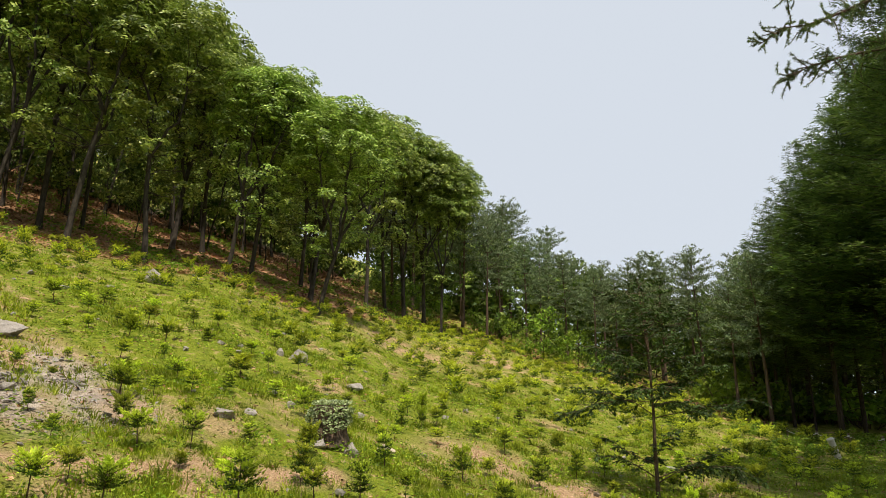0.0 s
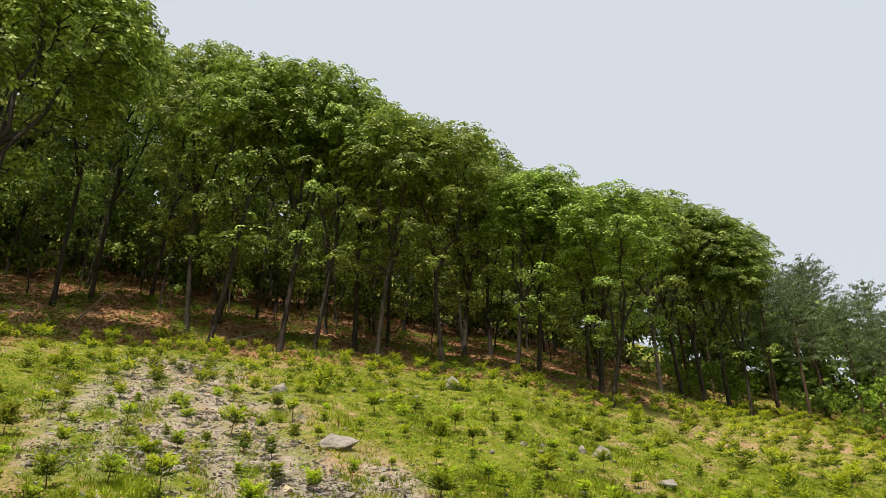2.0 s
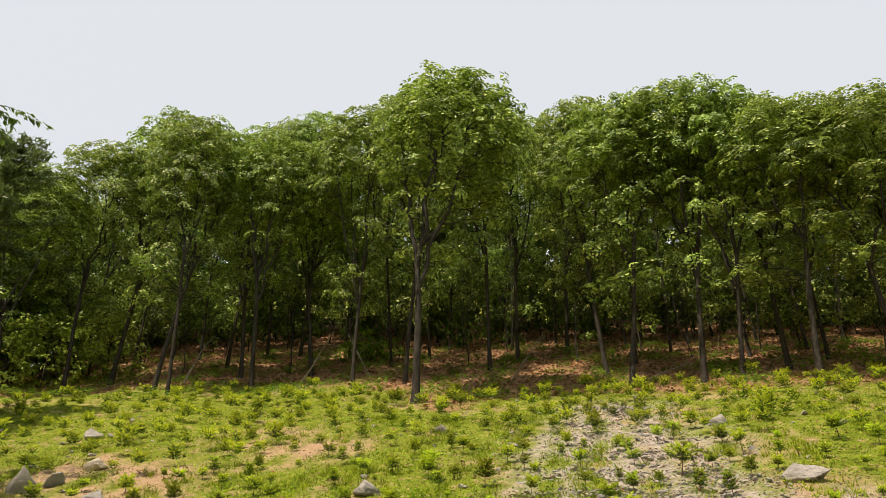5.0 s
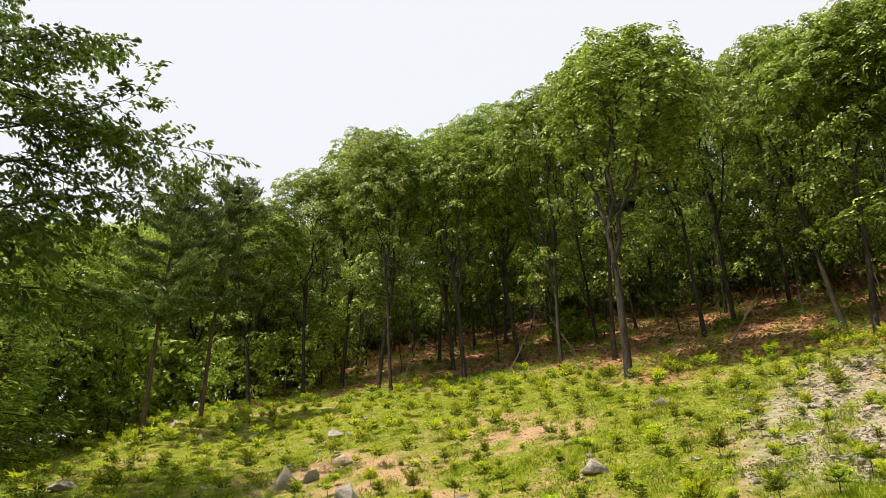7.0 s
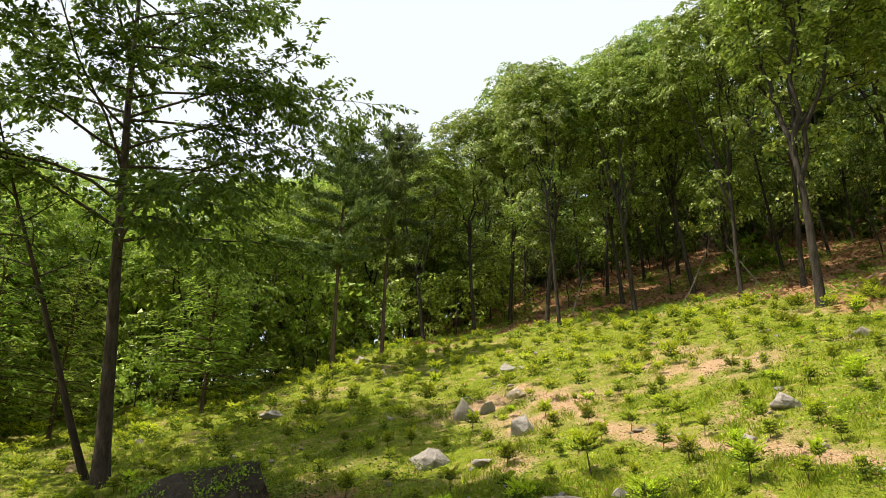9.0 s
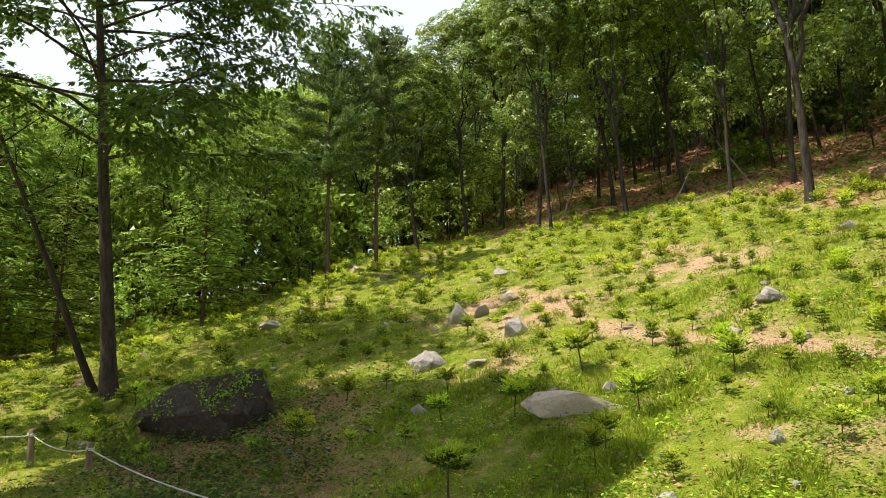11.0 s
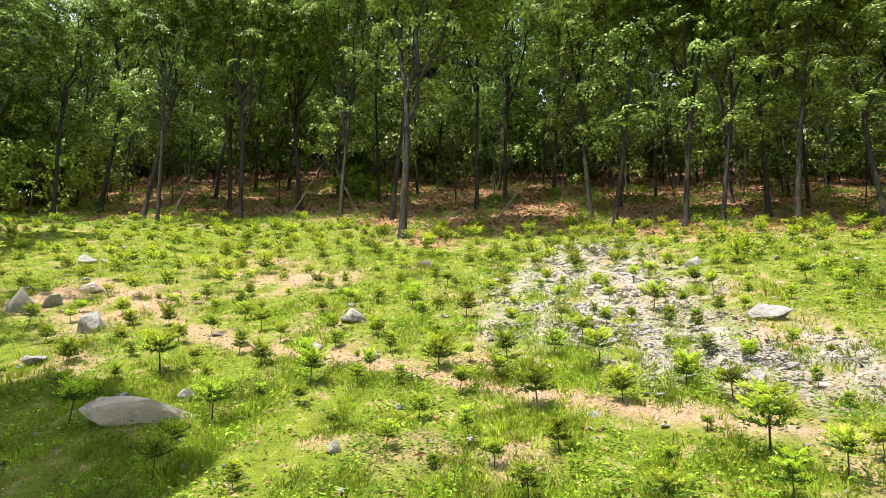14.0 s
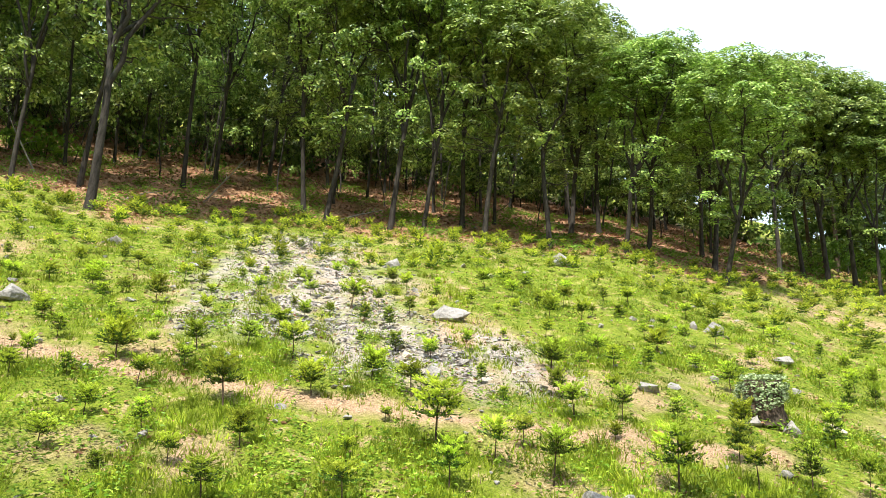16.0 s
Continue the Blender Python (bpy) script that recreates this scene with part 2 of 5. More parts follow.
# where the clearing ends and the canopy's skyline, by azimuth
EDGE_AZ = [-60, -40, -28, -15, 0, 8, 14, 24, 38, 52, 61, 68, 75, 82, 90, 97, 105, 115, 125, 140]
EDGE_D = [24, 24, 27, 42, 46, 30, 27, 26.5, 27, 28, 25.5, 29, 31, 32, 32, 34, 29, 27, 26, 24]
SKYLINE_AZ = [-60, -23.7, -21.4, -18.9, -16.5, -13.7, -10.2, -7.1, -4.2, -2, -1.2, 1.3, 3.6, 6.1, 8.6, 10.1, 12.5, 14.6, 15.3, 17.2, 18.1, 20.5,
              24.6, 29.2, 34, 37.7, 40.5, 44.6, 48.7, 51.7, 54.8, 58.5, 62.6, 66, 70, 74.1, 78.5, 82.1, 84.4, 88.8, 91.7, 94, 98, 102.5, 107.6, 114, 140]
SKYLINE_EL = [20, 13.8, 14.5, 13.8, 14.6, 15.2, 16.3, 18.0, 20.2, 20.5, 20.8, 23.6, 25.1, 26.2, 27.4, 29.0, 28.8, 28.2, 29.2, 30.6, 32.1, 33.4,
              33.8, 35.4, 37.8, 38.3, 37.1, 38.2, 36.8, 37.2, 39.4, 40.8, 40.6, 39.2, 37.6, 36.4, 35.1, 33.8, 34.8, 33.2, 31.0, 28.0, 28.2, 27.0, 25.2, 23.2, 22]


def edge(az):
    return float(np.interp(az, EDGE_AZ, EDGE_D))


def skyline(az):
    return float(np.interp(az, SKYLINE_AZ, SKYLINE_EL))


def tree_height(x, y, share=1.0, reach=2.2):
    """How tall a tree grows there: its crown, nearer and wider than its foot, stays under the canopy's skyline."""
    d = math.hypot(x, y)
    el = skyline(math.degrees(math.atan2(-x, y)))
    return (1.6 + (d - reach) * math.tan(radians(el)) - height(x, y)) * share


def oak_height(x, y, R, lower=0.0, shift=0.0):
    """Height of an oak whose domed crown (radius R, depth 0.6 of the height) just reaches the canopy's skyline, or so many degrees lower."""
    d = math.hypot(x, y)
    az, side = math.degrees(math.atan2(-x, y)) - shift, math.degrees(0.75 * R / d)
    e = radians(0.45 * skyline(az) + 0.55 * min(skyline(az - side), skyline(az + side)) - lower)
    H = 13.0
    for _ in range(6):
        b = 0.30 * H
        h = math.sqrt((R * math.sin(e)) ** 2 + (b * math.cos(e)) ** 2)
        H = b + 1.6 + d * math.tan(e) - h / math.cos(e) - height(x, y)
    return H


def mesh_np(name, verts, faces, material, smooth=False):
    """A mesh from arrays: verts (n, 3), faces a list of (k, 3) or (k, 4) arrays."""
    me = bpy.data.meshes.new(name)
    faces = [f for f in faces if len(f)]
    loops = np.concatenate([f.ravel() for f in faces]).astype(np.int32)
    sizes = np.concatenate([np.full(len(f), f.shape[1]) for f in faces]).astype(np.int32)
    me.vertices.add(len(verts))
    me.vertices.foreach_set("co", np.asarray(verts, np.float32).ravel())
    me.loops.add(len(loops))
    me.loops.foreach_set("vertex_index", loops)
    me.polygons.add(len(sizes))
    me.polygons.foreach_set("loop_start", np.concatenate([[0], np.cumsum(sizes)[:-1]]).astype(np.int32))
    me.polygons.foreach_set("use_smooth", np.full(len(sizes), smooth))
    me.update(calc_edges=True)
    me.materials.append(material)
    return me


def part(name, me, parent, label=""):
    ob = new(name, me)
    ob.parent = parent
    return tagged(ob, label) if label else ob


class Wood:
    """Tapered limbs swept along bent lines, gathered into one mesh."""

    def __init__(self):
        self.v, self.f, self.n = [], [], 0

    def limb(self, pts, radii, sides=6):
        pts, k = np.asarray(pts, float), len(pts)
        t = np.gradient(pts, axis=0)
        t /= np.linalg.norm(t, axis=1)[:, None] + 1e-9
        ref = np.where(np.abs(t[:, 2:3]) < 0.9, [[0, 0, 1.0]], [[1.0, 0, 0]])
        a = np.cross(t, ref)
        a /= np.linalg.norm(a, axis=1)[:, None] + 1e-9
        b = np.cross(t, a)
        th = np.arange(sides) * 2 * math.pi / sides
        ring = a[:, None] * np.cos(th)[None, :, None] + b[:, None] * np.sin(th)[None, :, None]
        self.v.append((pts[:, None] + ring * np.asarray(radii)[:, None, None]).reshape(-1, 3))
        i, j = np.meshgrid(np.arange(k - 1), np.arange(sides), indexing="ij")
        q = np.stack([i * sides + j, i * sides + (j + 1) % sides, (i + 1) * sides + (j + 1) % sides, (i + 1) * sides + j], -1)
        self.f.append(q.reshape(-1, 4) + self.n)
        self.n += k * sides

    def mesh(self, name, material):
        return mesh_np(name, np.concatenate(self.v), [np.concatenate(self.f)], material, True)


def leaf_arrays(c, along, up, length, width, fold=0.18):
    """Folded diamond leaves: centres, directions, upper sides and sizes."""
    c, along, up = np.asarray(c, float), np.asarray(along, float), np.asarray(up, float)
    along = along / (np.linalg.norm(along, axis=1)[:, None] + 1e-9)
    side = np.cross(along, up)
    side /= np.linalg.norm(side, axis=1)[:, None] + 1e-9
    nrm = np.cross(side, along)
    length, width = np.broadcast_to(length, len(c))[:, None], np.broadcast_to(width, len(c))[:, None]
    v = np.stack([c - along * length * .5, c + side * width * .5 + nrm * width * fold,
                  c + along * length * .5 - nrm * length * .08, c - side * width * .5 + nrm * width * fold], 1)
    return v.reshape(-1, 3)


def leaf_mesh(name, v, material):
    return mesh_np(name, v, [np.arange(len(v)).reshape(-1, 4)], material)


def blade_arrays(c, along, up, length, width):
    """Three-cornered leaves for the crowns of tall trees."""
    along = along / (np.linalg.norm(along, axis=1)[:, None] + 1e-9)
    side = np.cross(along, up)
    side /= np.linalg.norm(side, axis=1)[:, None] + 1e-9
    length, width = length[:, None], width[:, None]
    return np.stack([c - along * length * .4 - side * width * .5, c - along * length * .3 + side * width * .5, c + along * length * .6], 1).reshape(-1, 3)


def blade_mesh(name, v, material):
    return mesh_np(name, v, [np.arange(len(v)).reshape(-1, 3)], material)


def unit(rng, n):
    v = rng.normal(size=(n, 3))
    return v / np.linalg.norm(v, axis=1)[:, None]


def clump(rng, centre, radius, n, length, flat=0.62, crown=False):
    """Leaves of one bough: a loose shell with its leaves turned out and up."""
    u = unit(rng, n)
    r = radius * rng.uniform(0.3, 1.0, n) ** 0.5
    c = np.asarray(centre) + u * r[:, None] * [1, 1, flat]
    up = u * 0.6 + [0, 0, 0.8] + rng.normal(size=(n, 3)) * 0.38
    along = rng.normal(size=(n, 3)) + u * 0.8 + [0, 0, -0.35]
    size = length * rng.uniform(0.7, 1.25, n)
    if crown:
        r = radius * rng.uniform(0.45, 1.05, n) ** 0.7
        c = np.asarray(centre) + u * r[:, None] * [1, 1, flat]
        up = u * 1.1 + [0, 0, 0.55] + rng.normal(size=(n, 3)) * 0.34
        return blade_arrays(c, along, up, size * 1.15, size * 0.8)
    return leaf_arrays(c, along, up, size, size * 0.62)


def bent(rng, p, way, length, k, wobble, lift):
    """Points of a limb that wanders and turns towards the light."""
    pts, way = [np.asarray(p, float)], np.asarray(way, float)
    for _ in range(k):
        way = way + rng.normal(size=3) * wobble + [0, 0, lift]
        way = way / np.linalg.norm(way)
        pts.append(pts[-1] + way * length / k)
    return np.array(pts), way


def broadleaf(name, seed, H, spread, fork, limbs, leaves, leaf, wood_mat, leaf_mat, label, girth=1.0, low=False, airy=1.0, boughs=4,
              rise=(0.55, 1.15)):
    """A deciduous tree: trunk, ascending limbs, boughs and a crown of leaf clumps."""
    rng = np.random.default_rng(seed)
    thing = tagged(new(name), label, "tree")
    wood, tips = Wood(), []
    a0 = rng.uniform(0, 6.28)
    way = np.array([math.cos(a0), math.sin(a0), 0]) * 0.05 + [0, 0, 1]
    tl = H * 0.76 * rng.uniform(0.95, 1.05)
    pts, _ = bent(rng, [0, 0, -0.5], way, tl + 0.5, 11, 0.035, 0.02)
    r0 = 0.0098 * H * girth
    rad = r0 * np.linspace(1, 0.30, len(pts))
    rad[0] *= 1.6
    rad[1] *= 1.08
    wood.limb(pts, rad, 8)
    tips.append((pts[-1], 0.9))
    for i in range(limbs):
        f = fork + (1 - fork) * (i + rng.uniform(0, 0.8)) / limbs
        j = f * (len(pts) - 1)
        p = pts[int(j)] * (1 - j % 1) + pts[min(int(j) + 1, len(pts) - 1)] * (j % 1)
        a = a0 + i * 2.4 + rng.normal() * 0.4
        up = rng.uniform(*rise)
        ll = spread * rng.uniform(0.75, 1.15) * (1.15 - 0.45 * (f - fork) / (1 - fork))
        lp, _ = bent(rng, p, [math.cos(a), math.sin(a), up], ll * 1.25, 6, 0.14, 0.07)
        rr = r0 * 0.42 * (1.1 - 0.5 * f)
        wood.limb(lp, rr * np.linspace(1, 0.22, len(lp)), 5)
        tips.append((lp[-1], 1.0))
        for b in range(boughs):
            q = lp[2 + b % 5]
            ba = a + rng.choice([-1, 1]) * rng.uniform(0.5, 1.3)
            bl = spread * rng.uniform(0.28, 0.5)
            bp, _ = bent(rng, q, [math.cos(ba), math.sin(ba), rng.uniform(0.1, 0.9)], bl, 4, 0.18, 0.05)
            wood.limb(bp, rr * 0.38 * np.linspace(1, 0.25, len(bp)), 4)
            tips.append((bp[-1], 0.85))
            if b % 2 == 0:
                tips.append((bp[2], 0.7))
    if low:
        for i in range(5):
            j = rng.integers(2, 7)
            tips.append((pts[j] + rng.normal(size=3) * [0.5, 0.5, 0.3], 0.45))
    R = max(math.hypot(p[0], p[1]) for p, _ in tips)
    top = max(p[2] for p, _ in tips)

    def domed(p):
        """Crowns round off: outer boughs end lower than the middle."""
        cap = top * (0.6 + 0.4 * math.sqrt(max(0.0, 1 - (math.hypot(p[0], p[1]) / (R * 1.04)) ** 2)))
        return np.array([p[0], p[1], min(p[2], cap)])

    tips = [(domed(p), s) for p, s in tips]
    for q in wood.v:
        r = np.hypot(q[:, 0], q[:, 1])
        q[:, 2] = np.minimum(q[:, 2], top * (0.6 + 0.4 * np.sqrt(np.maximum(0, 1 - (r / (R * 1.04)) ** 2))))
    per = leaves / sum(s for _, s in tips)
    v = [clump(rng, p, spread * 0.27 * s ** 0.5 * airy, int(per * s * rng.uniform(0.6, 1.4)), leaf, 0.62, True) for p, s in tips]
    part("trunk", wood.mesh("trunk", wood_mat), thing)
    v = np.concatenate(v)
    part("crown", blade_mesh("crown", v, leaf_mat), thing)
    return thing, float(np.percentile(v[:, 2], 99.7))


def tufts(rng, p, n, length, per=8, cap=0.15):
    """Leaves in tight domed tufts at the twig ends: places and outward directions of the tufts."""
    k = len(p)
    n = n / (np.linalg.norm(n, axis=1)[:, None] + 1e-9)
    a = np.cross(n, unit(rng, k))
    a /= np.linalg.norm(a, axis=1)[:, None] + 1e-9
    b = np.cross(n, a)
    th = np.arange(per)[None, :] * 2.4 + rng.uniform(0, 6.28, (k, 1))
    q = np.sqrt((np.arange(per)[None, :] + rng.uniform(0.1, 0.9, (k, per))) / per)
    out = a[:, None] * np.cos(th)[..., None] + b[:, None] * np.sin(th)[..., None]
    size = rng.uniform(0.75, 1.3, (k, 1, 1))
    c = p[:, None] + (out * q[..., None] + n[:, None] * 0.62 * (1 - q[..., None] ** 2)) * cap * size
    up = n[:, None] * 1.0 + out * q[..., None] * 0.8 + rng.normal(size=(k, per, 3)) * 0.22
    al = out - n[:, None] * (0.35 * q[..., None] - 0.05) + rng.normal(size=(k, per, 3)) * 0.25
    ln = length * rng.uniform(0.75, 1.25, k * per)
    return leaf_arrays(c.reshape(-1, 3), al.reshape(-1, 3), up.reshape(-1, 3), ln, ln * 0.60, 0.10)


def oak(name, seed, label, H=14.0, R=2.5, top=34, under=24, whorls=32, leaf=0.165, cap=0.19, fork=0.42, mains=4, girth=1.0, crook=0.02, material=None, bark=None,
        lobe=0.30, base=0.40, per=9, mid=9.8, low=0.55):
    """A broadleaf tree of the wood: a bare stem that forks into steep limbs, and a lumpy domed crown of leaf whorls on many lobes."""
    rng = np.random.default_rng(seed)
    thing = tagged(new(name), label, "tree")
    wood, b = Wood(), H - mid
    lobes = []
    for i in range(top):
        z = 1 - (i + 0.5) / top * 1.25
        a = i * 2.39996 + rng.normal() * 0.25
        q = math.sqrt(max(0.0, 1 - z * z))
        f = rng.uniform(0.66, 0.84)
        r = R * lobe * rng.uniform(0.8, 1.25)
        lobes.append((np.array([q * math.cos(a) * R * f, q * math.sin(a) * R * f, mid + z * (b - r * 0.5) * (0.80 + 0.14 * rng.uniform())]), r, whorls))
    for i in range(under):
        a, q = rng.uniform(0, 6.28), R * math.sqrt(rng.uniform(0.02, 0.6))
        lobes.append((np.array([q * math.cos(a), q * math.sin(a), H * base + (mid - H * base) * rng.uniform() ** 0.8]), R * lobe * rng.uniform(0.6, 0.95), whorls * low))
    a0 = rng.uniform(0, 6.28)
    stem, way = bent(rng, [0, 0, -0.5], [math.cos(a0) * 0.03, math.sin(a0) * 0.03, 1], H * fork + 0.5, 8, crook, 0.02)
    r0 = 0.0076 * H * girth
    rad = r0 * np.linspace(1, 0.66, 9)
    rad[0], rad[1] = rad[0] * 1.7, rad[1] * 1.12
    wood.limb(stem, rad, 9)
    tips = []
    for m in range(mains):
        a = a0 + m * 6.283 / mains + rng.normal() * 0.3
        goal = np.array([math.cos(a) * R * rng.uniform(0.25, 0.5), math.sin(a) * R * rng.uniform(0.25, 0.5), mid + b * rng.uniform(0.15, 0.5)])
        start = stem[-1 - (m % 3)]
        s = np.linspace(0, 1, 9)[:, None]
        line = start * (1 - s) + goal * s + np.array([math.cos(a), math.sin(a), 0]) * R * 0.14 * np.sin(s * 3.14) + np.vstack([np.zeros((2, 3)), rng.normal(size=(7, 3)) * 0.09])
        wood.limb(line, r0 * 0.62 * np.linspace(1, 0.28, 9), 7)
        tips.append(line)
    for c, r, _ in lobes:
        line = min(tips, key=lambda q: min(np.linalg.norm(q[2:] - c, axis=1) + 1.2 * np.maximum(0, q[2:, 2] - c[2] + 0.4)))
        k = int(np.argmin(np.linalg.norm(line - c, axis=1) + 1.2 * np.maximum(0, line[:, 2] - c[2] + 0.4)))
        p0 = line[k] if c[2] > line[0][2] else stem[int(np.argmin(np.abs(stem[:, 2] - c[2] + 0.8)))]
        s = np.linspace(0, 1, 6)[:, None]
        q = p0 * (1 - s) + c * s + [0, 0, 1] * np.sin(s * 3.14) * 0.12 * np.linalg.norm(c - p0) * rng.uniform(-0.6, 1.0) + np.vstack([np.zeros((1, 3)), rng.normal(size=(5, 3)) * 0.07])
        wood.limb(q, r0 * 0.24 * np.linspace(1, 0.3, 6), 5)
        for _ in range(3):
            t, _w = bent(rng, q[3 + int(rng.integers(0, 3))], unit(rng, 1)[0] + [0, 0, 0.5] + (c - p0) * 0.3, r * rng.uniform(0.8, 1.15), 3, 0.2, 0.04)
            wood.limb(t, r0 * 0.09 * np.linspace(1, 0.3, 4), 3)
    v = []
    for c, r, w in lobes:
        n = int(w * (r / (R * lobe)) ** 2 * rng.uniform(0.7, 1.2))
        u = unit(rng, n)
        u[:, 2] = np.where(u[:, 2] < -0.35, -u[:, 2], u[:, 2])
        lump = 1 + 0.22 * np.sin(u[:, 0] * 5 + seed) * np.sin(u[:, 1] * 5) + rng.normal(size=n) * 0.09
        away = c - [0, 0, mid]
        away = away / (np.linalg.norm(away) + 1e-9)
        p = c + u * (r * lump)[:, None] * [1, 1, 0.74]
        v.append(tufts(rng, p, u * 0.6 + away * 0.35 + [0, 0, 0.5] + rng.normal(size=(n, 3)) * 0.2, leaf, per, cap))
    part("trunk", wood.mesh("trunk", bark or OAK_BARK), thing)
    v = np.concatenate(v)
    part("crown", leaf_mesh("crown", v, material or OAK_LEAF), thing)
    return thing, H


def spray_tree(name, seed, label, H, reach, first, limbs, leaf, bark, material, droop=0.12, rise=(0.05, 0.6), step=0.34, twigs=3, long_limbs=()):
    """A tree with long level limbs whose side twigs carry their leaves in flat, slightly hanging sprays."""
    rng = np.random.default_rng(seed)
    thing = tagged(new(name), label, "tree")
    wood, C, A, U = Wood(), [], [], []
    stem, _ = bent(rng, [0, 0, -0.5], [0.02, 0, 1], H + 0.5, 14, 0.02, 0.02)
    r0 = 0.0105 * H
    rad = r0 * np.linspace(1, 0.12, 15)
    rad[0], rad[1] = rad[0] * 1.5, rad[1] * 1.08
    wood.limb(stem, rad, 10)
    plan = []
    for i in range(limbs):
        f = first + (0.98 - first) * (i + rng.uniform(0, 0.7)) / limbs
        plan.append((f, i * 2.39996 + rng.normal() * 0.3, reach * rng.uniform(0.65, 1.1) * (1.05 - 0.62 * max(0.0, (f - 0.45) / 0.55)), rng.uniform(*rise)))
    for f, a, L, up in plan + [(f, radians(a), L, up) for f, a, L, up in long_limbs]:
        j = f * 14
        p = stem[int(j)] * (1 - j % 1) + stem[min(int(j) + 1, 14)] * (j % 1)
        line, _ = bent(rng, p, [math.cos(a), math.sin(a), up], L, 8, 0.09, -droop * 0.35)
        wood.limb(line, r0 * 0.30 * (1.1 - 0.6 * f) * np.linspace(1, 0.12, 9), 6)
        n = int(L / step)
        for k in range(n):
            s = (0.22 + 0.78 * (k + rng.uniform()) / n) * 8
            m = min(int(s), 7)
            q = line[m] + (line[m + 1] - line[m]) * (s - m)
            d = line[m + 1] - line[m]
            d = d / np.linalg.norm(d)
            e = np.array([-d[1], d[0], 0.0]) * (1 if k % 2 else -1)
            bl = L * 0.22 * rng.uniform(0.6, 1.3) * (1.25 - s / 8 * 0.6)
            twig, _ = bent(rng, q, d * 0.7 + e * rng.uniform(0.4, 1.2) + [0, 0, rng.uniform(-0.15, 0.25)], bl, 4, 0.16, -droop)
            wood.limb(twig, 0.009 * np.linspace(1, 0.3, 5), 3)
            sub = [twig]
            for _t in range(twigs):
                sp, _ = bent(rng, twig[1 + int(rng.integers(0, 3))], (twig[-1] - twig[0]) / bl + rng.normal(size=3) * [0.8, 0.8, 0.25], bl * rng.uniform(0.35, 0.6), 3, 0.15, -droop)
                sub.append(sp)
            for sp in sub:
                ln = np.linalg.norm(sp[-1] - sp[0])
                c = max(3, int(ln / (leaf * 0.42)))
                x = rng.uniform(0.1, 1.04, c) * (len(sp) - 1)
                h = np.minimum(x.astype(int), len(sp) - 2)
                pos = sp[h] + (sp[h + 1] - sp[h]) * (x - h)[:, None]
                fw = (sp[-1] - sp[0]) / (ln + 1e-9)
                sd = np.cross(fw, [0, 0, 1.0]) * np.where(np.arange(c) % 2, 1, -1)[:, None]
                al = fw * rng.uniform(0.3, 0.9, (c, 1)) + sd * rng.uniform(0.5, 1.0, (c, 1)) + [0, 0, -0.25] + rng.normal(size=(c, 3)) * 0.15
                C.append(pos + al * leaf * 0.4)
                A.append(al)
                U.append(np.array([[0, 0, 1.0]]) + rng.normal(size=(c, 3)) * 0.35)
    C, A, U = np.concatenate(C), np.concatenate(A), np.concatenate(U)
    ln = leaf * rng.uniform(0.7, 1.25, len(C))
    part("trunk", wood.mesh("trunk", bark), thing)
    part("crown", leaf_mesh("crown", leaf_arrays(C, A, U, ln, ln * 0.52, 0.12), material), thing)
    return thing, H


